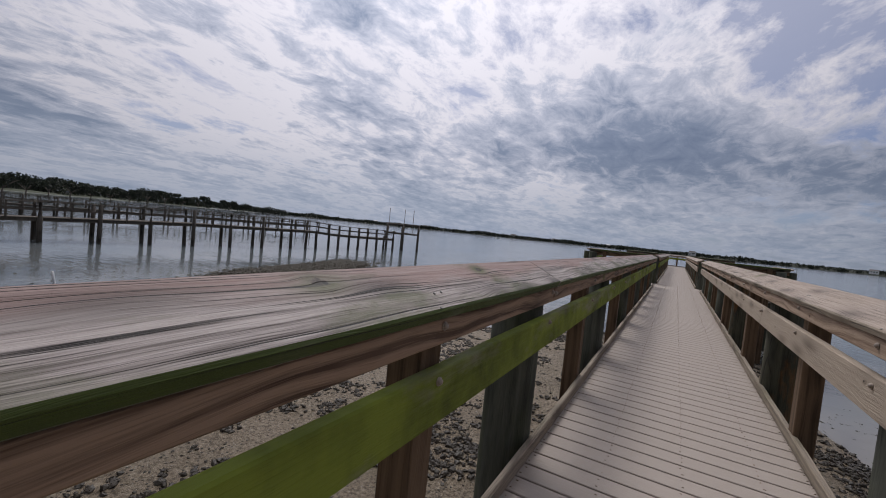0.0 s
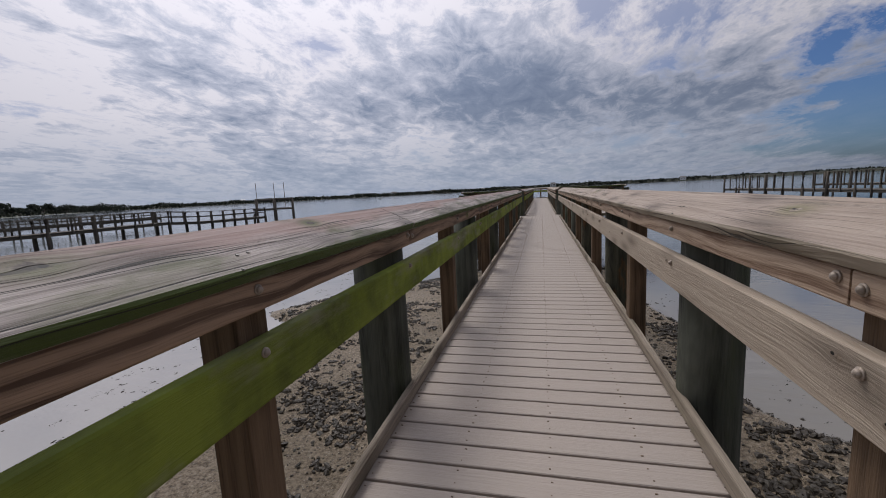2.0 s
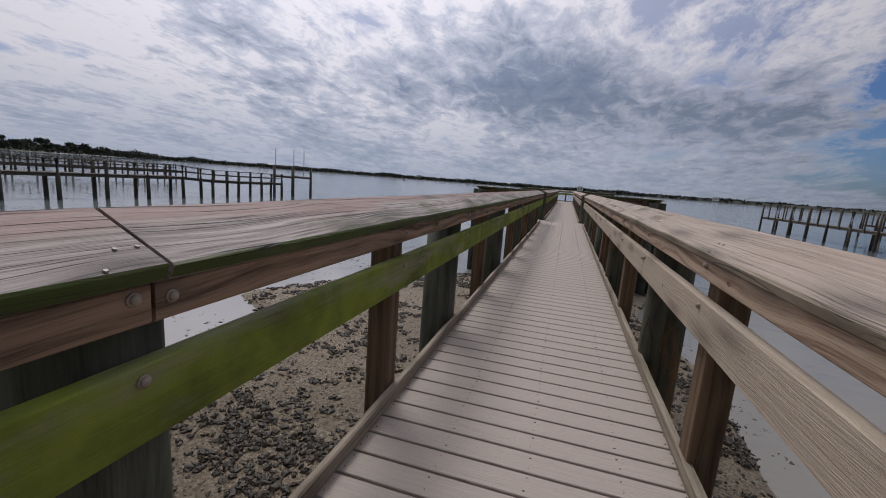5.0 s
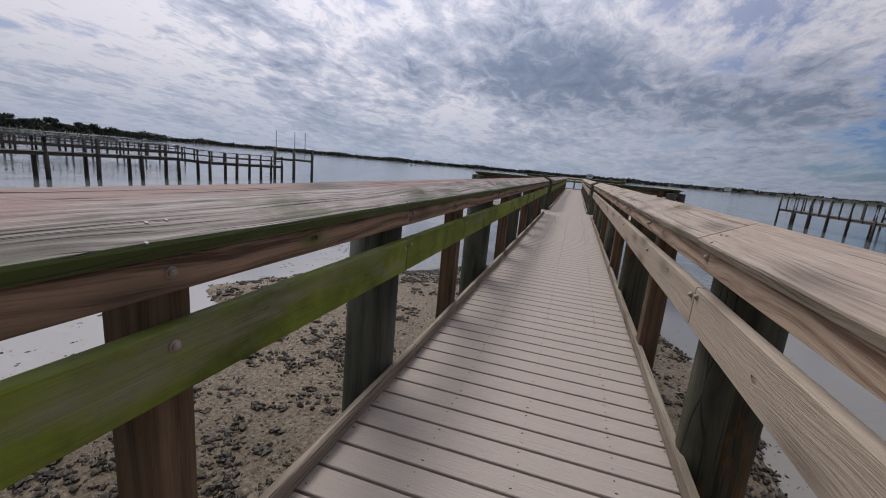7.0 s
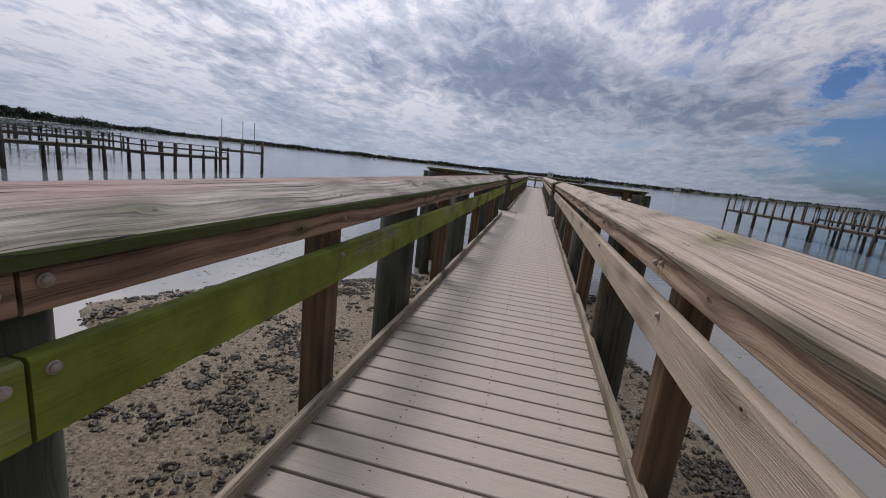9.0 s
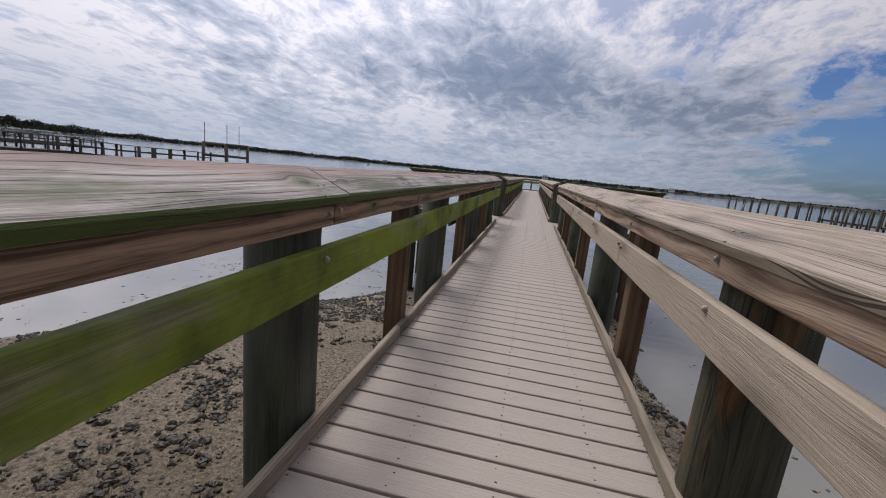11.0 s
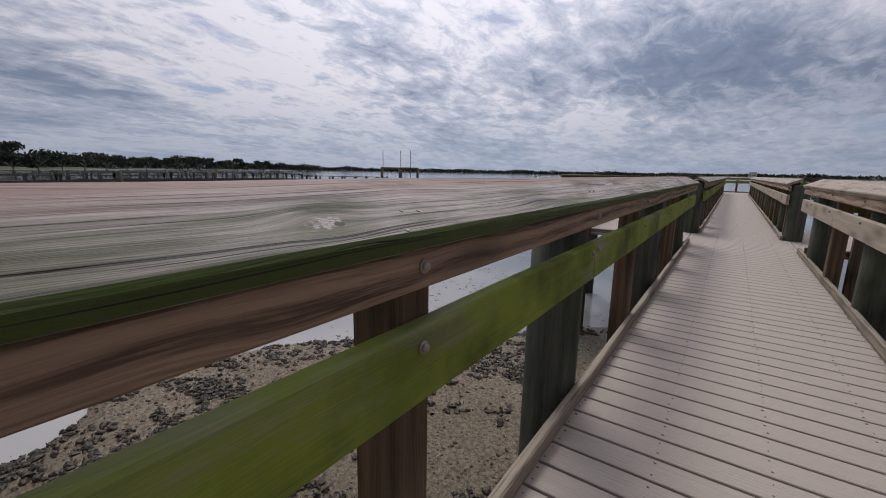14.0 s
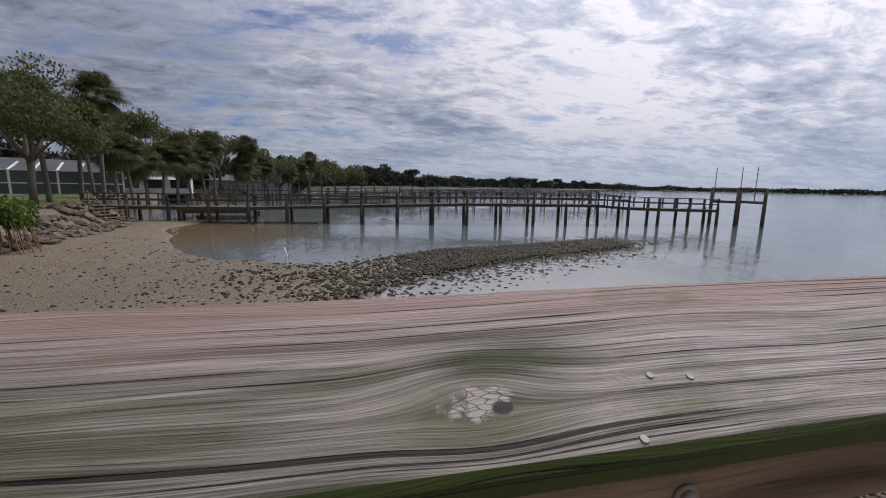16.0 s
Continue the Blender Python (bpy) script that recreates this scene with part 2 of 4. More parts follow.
        amount = math_node(node, "MAXIMUM", amount, math_node(node, "MULTIPLY", damp, 0.65))
        amount = math_node(node, "MINIMUM", amount, 0.92)
        by_grain = 0.15 if soft_moss else 0.55
        col = mix(node, amount, col, mix(node, ramp(node, math_node(node, "ADD", math_node(node, "MULTIPLY", tone, by_grain), math_node(node, "MULTIPLY", wear, 1.0 - by_grain)), [(0.36, 0.0), (0.56, 1.0)]), tuple(c * 0.42 for c in green), (green[0] * 1.45, green[1] * 1.4, green[2] * 1.6)))
    if patches:
        # wood that stays damp under the moss is darker
        col = mix(node, math_node(node, "MULTIPLY", damp, 0.42, 0.0, True), col, (0.054, 0.050, 0.033))
    if moss_side:
        facing = node("ShaderNodeSeparateXYZ", {0: node("ShaderNodeTexCoord").outputs["Normal"]}).outputs[k[across]]
        side = math_node(node, "MULTIPLY", ramp(node, math_node(node, "MULTIPLY", facing, math.copysign(1, moss_side)), [(0.45, 0.0), (0.75, 1.0)]), ramp(node, stain, [(0.30, 0.7), (0.52, 1.0)]))
        side = math_node(node, "MULTIPLY", side, abs(moss_side))
        col = mix(node, side, col, mix(node, fibre, tuple(c * 0.7 for c in green), (green[0] * 1.3, green[1] * 1.6, green[2] * 0.7)))
    if heart is not None:
        chips = node("ShaderNodeTexVoronoi", {0: node("ShaderNodeVectorMath", {0: at, 1: (1.9, 0.7, 1.0)}, operation="MULTIPLY").outputs[0], "Scale": 120.0}, feature="DISTANCE_TO_EDGE").outputs["Distance"]
        ringed2 = math_node(node, "SINE", math_node(node, "MULTIPLY", math_node(node, "LOGARITHM", heart, 2.718), 9.0))
        core_col = mix(node, math_node(node, "ADD", math_node(node, "MULTIPLY", ringed2, 0.3), 0.5), tuple(c * 0.35 for c in dark), tuple(c * 1.1 for c in dark))
        if chipped:
            first_knot = math_node(node, "COMPARE", along, knots[0][1], 0.2)
            core_col = mix(node, first_knot, core_col, mix(node, ramp(node, chips, [(0.0, 0.0), (0.10, 1.0)]), tuple(c * 0.55 for c in dark), tuple(c * 0.80 for c in light)))
        col = mix(node, ramp(node, heart, [(0.30, 0.0), (0.6, 0.85)]), col, core_col)
        col = mix(node, ramp(node, pit, [(0.35, 0.0), (0.55, 1.0)]), col, (0.012, 0.010, 0.008))
    high = math_node(node, "ADD", math_node(node, "MULTIPLY", grain, 0.6), math_node(node, "MULTIPLY", fibre, 0.3))
    if crack:
        split_at = node("ShaderNodeCombineXYZ", {0: math_node(node, "MULTIPLY", line, 380.0), 1: math_node(node, "MULTIPLY", along, 1.3), 2: math_node(node, "ADD", shift, 5.0)}).outputs[0]
        split = node("ShaderNodeTexNoise", {0: split_at, "Scale": 1.0, "Detail": 1.5, "Roughness": 0.4}).outputs[0]
        gate = node("ShaderNodeTexNoise", {0: node("ShaderNodeCombineXYZ", {0: math_node(node, "MULTIPLY", line, 30.0), 1: math_node(node, "MULTIPLY", along, 1.7), 2: math_node(node, "ADD", shift, 9.0)}).outputs[0], "Scale": 1.0, "Detail": 2.0}).outputs[0]
        slit = math_node(node, "MULTIPLY", ramp(node, split, [(0.63, 0.0), (0.665, 1.0)]), ramp(node, gate, [(0.37, 0.0), (0.45, 1.0)]))
        slit = math_node(node, "MULTIPLY", slit, crack)
        col = mix(node, slit, col, (0.02, 0.016, 0.013))
        high = math_node(node, "SUBTRACT", high, math_node(node, "MULTIPLY", slit, 1.2))
    link(col, bsdf.inputs["Base Color"])
    bsdf.inputs["Roughness"].default_value = rough
    bsdf.inputs["Specular IOR Level"].default_value = spec
    bump(node, link, bsdf, high, 0.8, 0.008)
    return m


def plain(name, color, rough=0.7, metal=0.0, vary=0.25, scale=6.0, bumps=0.2, spec=0.3):
    m, node, bsdf, link = material(name)
    at = node("ShaderNodeTexCoord").outputs["Object"]
    n1 = node("ShaderNodeTexNoise", {0: at, "Scale": scale, "Detail": 6.0, "Roughness": 0.6}).outputs[0]
    n2 = node("ShaderNodeTexNoise", {0: at, "Scale": scale * 9, "Detail": 3.0}).outputs[0]
    own = node("ShaderNodeObjectInfo").outputs["Random"]
    tone = math_node(node, "ADD", math_node(node, "MULTIPLY", n1, 0.6), math_node(node, "MULTIPLY", n2, 0.3))
    tone = math_node(node, "ADD", tone, math_node(node, "MULTIPLY", own, 0.1))
    col = ramp(node, tone, [(0.3, tuple(c * (1 - vary) for c in color)), (0.7, tuple(min(1, c * (1 + vary)) for c in color))])
    link(col, bsdf.inputs["Base Color"])
    bsdf.inputs["Roughness"].default_value = rough
    bsdf.inputs["Metallic"].default_value = metal
    bsdf.inputs["Specular IOR Level"].default_value = spec
    if bumps:
        bump(node, link, bsdf, n2, bumps, 0.004)
    return m


def leaf(name, color, vary=0.5):
    m, node, bsdf, link = material(name)
    isl = node("ShaderNodeNewGeometry").outputs["Random Per Island"]
    col = ramp(node, isl, [(0.0, tuple(c * (1 - vary) for c in color)), (0.6, color), (1.0, (color[0] * 1.6, color[1] * 1.45, color[2] * 1.2))])
    link(col, bsdf.inputs["Base Color"])
    bsdf.inputs["Roughness"].default_value = 0.55
    bsdf.inputs["Specular IOR Level"].default_value = 0.3
    thin = node("ShaderNodeBsdfTranslucent", {0: col})
    both = node("ShaderNodeMixShader", {0: 0.35, 1: bsdf.outputs[0], 2: thin.outputs[0]})
    link(both.outputs[0], [n for n in m.node_tree.nodes if n.type == "OUTPUT_MATERIAL"][0].inputs[0])
    return m


def ground_material():
    m, node, bsdf, link = material("tidal_sand")
    at = node("ShaderNodeTexCoord").outputs["Object"]
    xyz = node("ShaderNodeSeparateXYZ", {0: at}).outputs
    broad = node("ShaderNodeTexNoise", {0: at, "Scale": 0.7, "Detail": 6.0, "Roughness": 0.65}).outputs[0]
    fine = node("ShaderNodeTexNoise", {0: at, "Scale": 20.0, "Detail": 9.0, "Roughness": 0.8}).outputs[0]
    shells = node("ShaderNodeTexVoronoi", {0: at, "Scale": 34.0, "Randomness": 1.0})
    sand = ramp(node, fine, [(0.37, (0.040, 0.028, 0.017)), (0.45, (0.20, 0.150, 0.096)), (0.54, (0.36, 0.288, 0.200)), (0.68, (0.52, 0.44, 0.335))])
    sand = mix(node, ramp(node, broad, [(0.42, 0.0), (0.66, 0.45)]), sand, (0.150, 0.118, 0.070))
    pale = math_node(node, "MULTIPLY", ramp(node, shells.outputs["Distance"], [(0.16, 1.0), (0.26, 0.0)]), ramp(node, node("ShaderNodeSeparateColor", {0: shells.outputs["Color"]}).outputs[0], [(0.72, 0.0), (0.76, 1.0)]))
    sand = mix(node, pale, sand, (0.50, 0.46, 0.40))
    stones = node("ShaderNodeTexVoronoi", {0: at, "Scale": 21.0, "Randomness": 1.0})
    stone = math_node(node, "MULTIPLY", ramp(node, stones.outputs["Distance"], [(0.22, 1.0), (0.34, 0.0)]), ramp(node, node("ShaderNodeSeparateColor", {0: stones.outputs["Color"]}).outputs[1], [(0.62, 0.0), (0.68, 1.0)]))
    stone = math_node(node, "MULTIPLY", stone, ramp(node, broad, [(0.38, 0.35), (0.52, 1.0)]))
    sand = mix(node, stone, sand, mix(node, fine, (0.022, 0.017, 0.012), (0.11, 0.086, 0.06)))
    reach = math_node(node, "ADD", math_node(node, "ADD", xyz[0], math_node(node, "MULTIPLY", xyz[1], 0.35)), math_node(node, "MULTIPLY", broad, 6.0))
    dry = ramp(node, math_node(node, "DIVIDE", math_node(node, "MULTIPLY", reach, -1.0), 20.0), [(0.22, 0.0), (0.40, 0.8)])
    sand = mix(node, dry, sand, ramp(node, fine, [(0.35, (0.135, 0.105, 0.072)), (0.65, (0.275, 0.222, 0.160))]))
    grass = ramp(node, fine, [(0.3, (0.10, 0.13, 0.03)), (0.7, (0.20, 0.235, 0.065))])
    on_lawn = ramp(node, math_node(node, "ADD", xyz[2], 1.0), [(0.42, 0.0), (0.50, 1.0)])
    scrub = ramp(node, math_node(node, "DIVIDE", math_node(node, "MULTIPLY", xyz[0], -1.0), 100.0), [(0.42, 0.0), (0.58, 1.0)])
    link(mix(node, scrub, mix(node, on_lawn, sand, grass), (0.045, 0.052, 0.026)), bsdf.inputs["Base Color"])
    wet = ramp(node, math_node(node, "MULTIPLY", math_node(node, "ADD", xyz[2], 2.0), 1.0), [(0.18, 0.35), (0.42, 0.85)])
    link(wet, bsdf.inputs["Roughness"])
    bsdf.inputs["Specular IOR Level"].default_value = 0.35
    bump(node, link, bsdf, math_node(node, "ADD", math_node(node, "ADD", fine, math_node(node, "MULTIPLY", stone, 0.3)), math_node(node, "MULTIPLY", pale, 0.2)), 1.0, 0.07)
    return m


WATER_Z = -1.86


def water_material():
    m, node, bsdf, link = material("bay_water")
    at = node("ShaderNodeTexCoord").outputs["Object"]
    s = node("ShaderNodeMapping", {0: at, 3: (1.0, 2.2, 1.0)})
    s.inputs[2].default_value = (0, 0, radians(25))
    r1 = node("ShaderNodeTexNoise", {0: s.outputs[0], "Scale": 1.6, "Detail": 3.0, "Roughness": 0.55}).outputs[0]
    r2 = node("ShaderNodeTexNoise", {0: s.outputs[0], "Scale": 0.22, "Detail": 3.0}).outputs[0]
    xy = node("ShaderNodeSeparateXYZ", {0: at}).outputs
    patch = node("ShaderNodeTexNoise", {0: at, "Scale": 0.25, "Detail": 4.0}).outputs[0]
    off = math_node(node, "ADD", math_node(node, "MULTIPLY", patch, 14.0), xy[1])
    shallow = math_node(node, "MULTIPLY", ramp(node, math_node(node, "DIVIDE", off, 60.0), [(0.28, 1.0), (0.48, 0.0)]), ramp(node, math_node(node, "DIVIDE", math_node(node, "ADD", xy[0], 30.0), 60.0), [(0.22, 0.0), (0.36, 1.0)]))
    cove = node("ShaderNodeVectorMath", {0: node("ShaderNodeVectorMath", {0: at, 1: (-26.5, -3.5, WATER_Z)}, operation="SUBTRACT").outputs[0], 1: (1.0, 0.8, 1.0)}, operation="MULTIPLY").outputs[0]
    cove = math_node(node, "ADD", node("ShaderNodeVectorMath", {0: cove}, operation="LENGTH").outputs["Value"], math_node(node, "MULTIPLY", patch, 4.0))
    # Reflected bright sky is put into these colours, most in the sandy left shallows.
    deep = mix(node, shallow, (0.13, 0.145, 0.15), mix(node, ramp(node, math_node(node, "DIVIDE", math_node(node, "ADD", xy[0], 5.0), 10.0), [(0.3, 0.0), (0.6, 1.0)]), (0.33, 0.315, 0.305), (0.19, 0.178, 0.158)))
    link(mix(node, ramp(node, math_node(node, "DIVIDE", cove, 20.0), [(0.35, 1.0), (0.60, 0.0)]), deep, (0.17, 0.125, 0.075)), bsdf.inputs["Base Color"])
    bsdf.inputs["Roughness"].default_value = 0.06
    bsdf.inputs["IOR"].default_value = 1.33
    calm = ramp(node, r2, [(0.40, 0.15), (0.62, 1.0)])
    bump(node, link, bsdf, math_node(node, "MULTIPLY", r1, calm), 0.22, 0.10)
    return m


CAP_L = wood("weathered_cap_wood", (0.48, 0.418, 0.385), (0.080, 0.060, 0.052), pitch=125, rings=0.25, span=(0.43, 0.60), patches=((-0.015, 8.44, 0.065, 0.28, 1.2), (0.015, 8.75, 0.035, 0.15, 0.9), (-0.068, 8.90, 0.022, 0.085, 1.5), (-0.062, 8.72, 0.014, 0.10, 0.8), (-0.068, 8.42, 0.018, 0.16, 0.6), (-0.075, 9.62, 0.016, 0.16, 1.4), (0.015, 8.35, 0.025, 0.30, 0.4), (0.018, 9.6, 0.02, 0.9, 0.45), (0.010, 6.2, 0.022, 0.8, 0.4), (-0.02, 4.3, 0.03, 0.4, 0.4)), outer=(0.31, 0.20, 0.172), moss=0.20, warp=0.03, moss_side=1.0, crack=1.0, rough=0.66, spec=0.32, lean=0.8, blot=(3.2, 9.0),
             knots=((-0.030, 8.846, 0.026), (-0.12, 1.79, 0.022), (-0.119, 2.57, 0.018), (-0.06, 8.14, 0.02), (-0.06, 7.86, 0.022), (-0.05, 5.9, 0.02)),
             green=(0.062, 0.074, 0.021), pink=(0.30, 0.255, 0.225))
CAP_R = wood("sun_bleached_cap_wood", (0.49, 0.405, 0.335), (0.155, 0.108, 0.080), pitch=75, rings=0.2, span=(0.34, 0.66), moss=0.04, moss_side=-0.2, warp=0.04, crack=0.8, rough=0.7, spec=0.3,
             knots=((0.09, 2.6, 0.02), (0.11, 6.6, 0.03), (0.08, 9.4, 0.02)), green=(0.13, 0.125, 0.05), pink=(0.36, 0.28, 0.21))
TOP_L = wood("brown_rail_wood", (0.35, 0.235, 0.155), (0.070, 0.040, 0.025), across="z", pitch=42, span=(0.42, 0.60), moss=0.06, knots=((0.845, 8.32, 0.018), (0.84, 4.9, 0.015), (0.835, 6.4, 0.014)), rings=1.0, warp=0.10, chipped=False)
MID_L = wood("algae_covered_rail_wood", (0.36, 0.335, 0.255), (0.13, 0.112, 0.078), across="z", pitch=90, rings=0.2, moss=0.84, soft_moss=True, blot=(1.3, 3.5), green=(0.152, 0.194, 0.017), rough=0.8, spec=0.15)
RAIL_R = wood("honey_rail_wood", (0.50, 0.415, 0.325), (0.27, 0.205, 0.150), across="z", pitch=45, span=(0.26, 0.72), rings=0.3, warp=0.09,
              knots=((0.685, 6.04, 0.02), (0.69, 2.26, 0.016), (0.62, 2.12, 0.016), (0.68, 3.37, 0.018), (0.64, 5.0, 0.015)), chipped=False)
TOP_R = wood("orange_rail_wood", (0.48, 0.355, 0.255), (0.17, 0.100, 0.062), across="z", pitch=38, span=(0.42, 0.60), rings=1.0, warp=0.11, knots=((0.84, 6.3, 0.014), (0.83, 4.2, 0.014)), chipped=False)
KICK = wood("worn_kick_board_wood", (0.36, 0.30, 0.23), (0.13, 0.10, 0.075), pitch=60, moss=0.22, crack=0.6, green=(0.09, 0.09, 0.035))
POST = wood("square_post_wood", (0.190, 0.124, 0.074), (0.045, 0.027, 0.015), axis="z", pitch=38, rings=0.8)
PILE = wood("treated_pile_wood", (0.120, 0.124, 0.098), (0.032, 0.034, 0.026), axis="z", pitch=22, moss=0.35, green=(0.045, 0.054, 0.022), crack=0.25)
STAINED = wood("orange_stained_pile_wood", (0.105, 0.100, 0.066), (0.022, 0.022, 0.014), axis="z", pitch=46, moss=0.24, green=(0.26, 0.105, 0.016), crack=0.7, blot=(1.6, 5.0))
DOCK = wood("dark_dock_wood", (0.145, 0.125, 0.10), (0.045, 0.037, 0.032), axis="z", pitch=30)
PLANK = wood("composite_deck", (0.395, 0.338, 0.293), (0.330, 0.280, 0.240), axis="x", across="y", pitch=60, rough=0.60, span=(0.25, 0.78), rings=0.05, pink=(0.365, 0.312, 0.268), small_knots=False)
NAIL = plain("bright_nail", (0.27, 0.26, 0.24), 0.6, 0.6, 0.2, 40, 0.0)
METAL = plain("galvanised_steel", (0.33, 0.275, 0.225), 0.55, 0.35, 0.3, 30)
SAND = ground_material()
WATER = water_material()
SHELL = plain("oyster_clump", (0.040, 0.031, 0.020), 0.45, 0, 0.85, 30, 0.6)
BARSHELL = plain("oyster_bar_shell", (0.046, 0.037, 0.022), 0.65, 0, 0.95, 9, 0.6)
ROCK = plain("riprap_stone", (0.135, 0.105, 0.080), 0.85, 0, 0.4, 2.0, 0.6)
WHITE = plain("white_paint", (0.74, 0.74, 0.72), 0.6, 0, 0.10, 3.0, 0.1)
SCREEN = plain("insect_screen", (0.085, 0.095, 0.10), 0.5, 0, 0.2, 1.0, 0.0)
ROOF = plain("grey_shingle_roof", (0.17, 0.16, 0.155), 0.85, 0, 0.25, 2.0, 0.4)
GLASS = plain("dark_window_glass", (0.03, 0.04, 0.045), 0.1, 0, 0.1, 1.0, 0.0, 0.5)
BARK = plain("grey_bark", (0.17, 0.145, 0.12), 0.9, 0, 0.4, 5.0, 0.7)
PALM_LEAF = leaf("palm_frond", (0.098, 0.108, 0.046))
DEAD_LEAF = leaf("dead_palm_frond", (0.18, 0.155, 0.075))
OAK_LEAF = leaf("oak_leaf", (0.11, 0.125, 0.05))
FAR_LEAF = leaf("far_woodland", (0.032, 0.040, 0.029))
BUSH_LEAF = leaf("mangrove_leaf", (0.11, 0.17, 0.035))
BUSH_STEM = plain("mangrove_stem", (0.22, 0.12, 0.075), 0.8, 0, 0.3, 8.0, 0.3)
CONCRETE = plain("seawall_concrete", (0.28, 0.26, 0.23), 0.85, 0, 0.3, 2.0, 0.4)


# ---------------------------------------------------------------- mesh helpers
def obj(name, verts, faces, mat, parent=None, label=""):
    me = bpy.data.meshes.new(name)
    me.from_pydata(verts, [], faces)
    me.update()
    me.materials.append(mat)
    ob = new(name, me)
    if parent is not None:
        ob.parent = parent
    return tagged(ob, label) if label else ob


def part(name, bm, mat, parent=None, label="", smooth=False):
    """Links a bmesh as one mesh object under a thing or a part."""
    me = bpy.data.meshes.new(name)
    bmesh.ops.recalc_face_normals(bm, faces=bm.faces)
    bm.to_mesh(me)
    bm.free()
    me.materials.append(mat)
    for p in me.polygons:
        p.use_smooth = smooth
    ob = new(name, me)
    if parent is not None:
        ob.parent = parent
    return tagged(ob, label) if label else ob


def thing(name, label, category, group="", kind="", m=None):
    e = new(name)
    e.empty_display_size = 0.2
    if m is not None:
        e.matrix_world = m
    return tagged(e, label, category, group, kind)


def prism(bm, section, y0, y1, wobble=0.0, step=0.5, bevel=0.004, seed=0):
    """A board along y from a section in (x, z), with slightly uneven edges."""
    rnd = random.Random(seed)
    n = max(1, int((y1 - y0) / step))
    cx = sum(p[0] for p in section) / len(section)
    cz = sum(p[1] for p in section) / len(section)
    # cut corners for a worn edge
    sec = []
    for i, p in enumerate(section):
        a, b = section[i - 1], section[(i + 1) % len(section)]
        for q in (a, b):
            d = Vector((q[0] - p[0], q[1] - p[1]))
            d = d.normalized() * min(bevel, d.length * 0.3)
            sec.append((p[0] + d.x, p[1] + d.y))
    rows = []
    for i in range(n + 1):
        y = y0 + (y1 - y0) * i / n
        rows.append([bm.verts.new((x + rnd.uniform(-1, 1) * wobble, y, z + rnd.uniform(-1, 1) * wobble)) for x, z in sec])
    k = len(sec)
    for a, b in zip(rows, rows[1:]):
        for i in range(k):
            bm.faces.new((a[i], a[(i + 1) % k], b[(i + 1) % k], b[i]))
    bm.faces.new(rows[0][::-1])
    bm.faces.new(rows[-1])


def prism_x(bm, x0, x1, section):
    """A bar along x from a section in (y, z)."""
    a = [bm.verts.new((x0, y, z)) for y, z in section]
    b = [bm.verts.new((x1, y, z)) for y, z in section]
    k = len(a)
    for i in range(k):
        bm.faces.new((a[i], b[i], b[(i + 1) % k], a[(i + 1) % k]))
    bm.faces.new(a)
    bm.faces.new(b[::-1])


def box(bm, x0, x1, y0, y1, z0, z1, bevel=0.003):
    prism(bm, [(x0, z0), (x1, z0), (x1, z1), (x0, z1)], y0, y1, 0, 1e9, bevel)


def tube(bm, path, radii, sides=12, caps=True):
    """A tube through points with a radius at each."""
    rows = []
    for i, (p, r) in enumerate(zip(path, radii)):
        a, b = Vector(path[max(0, i - 1)]), Vector(path[min(len(path) - 1, i + 1)])
        q = (b - a).to_track_quat("Z", "Y")
        rows.append([bm.verts.new(Vector(p) + q @ Vector((math.cos(t) * r, math.sin(t) * r, 0))) for t in (2 * math.pi * j / sides for j in range(sides))])
    for a, b in zip(rows, rows[1:]):
        for j in range(sides):
            bm.faces.new((a[j], a[(j + 1) % sides], b[(j + 1) % sides], b[j]))
    if caps:
        bm.faces.new(rows[0][::-1])
        bm.faces.new(rows[-1])


def lump(rnd, size, flat=0.7):
    """Corners and faces of one rough stone round the origin."""
    t = (1 + 5 ** 0.5) / 2
    base = [(-1, t, 0), (1, t, 0), (-1, -t, 0), (1, -t, 0), (0, -1, t), (0, 1, t), (0, -1, -t), (0, 1, -t), (t, 0, -1), (t, 0, 1), (-t, 0, -1), (-t, 0, 1)]
    tri = [(0, 11, 5), (0, 5, 1), (0, 1, 7), (0, 7, 10), (0, 10, 11), (1, 5, 9), (5, 11, 4), (11, 10, 2), (10, 7, 6), (7, 1, 8),
           (3, 9, 4), (3, 4, 2), (3, 2, 6), (3, 6, 8), (3, 8, 9), (4, 9, 5), (2, 4, 11), (6, 2, 10), (8, 6, 7), (9, 8, 1)]
    turn = Euler((rnd.uniform(0, 6), rnd.uniform(0, 6), rnd.uniform(0, 6))).to_matrix()
    st = Vector((rnd.uniform(0.7, 1.4), rnd.uniform(0.6, 1.1), flat * rnd.uniform(0.6, 1.1)))
    spin = Euler((0, 0, rnd.uniform(0, 6))).to_matrix()
    out = []
    for v in base:
        w = turn @ (Vector(v) * (rnd.uniform(0.6, 1.15) * size / 1.9))
        out.append(spin @ Vector((w.x * st.x, w.y * st.y, w.z * st.z)))
    return out, tri


# ---------------------------------------------------------------- ground and water
SHORE = [(-2500, 1500), (-900, 620), (-560, 290), (-310, 62), (-160, 5), (-95, -6), (-62, -13), (-47, -14), (-36, -8.2), (-28, -6.2), (-20, -4.7), (-12, -4.6), (-4, -7), (60, -14), (2500, -60)]


BEACH = [(-36, -2.4), (-31.5, -1.6), (-28, -1.8), (-21.7, 0.3), (-18, 2.5), (-16.4, 4.6), (-15.2, 7.4), (-13, 9.5), (-11, 10), (-9.6, 6), (-8, 3.0), (-4, 4.0), (2.5, 4.0), (5, -3), (60, -9)]


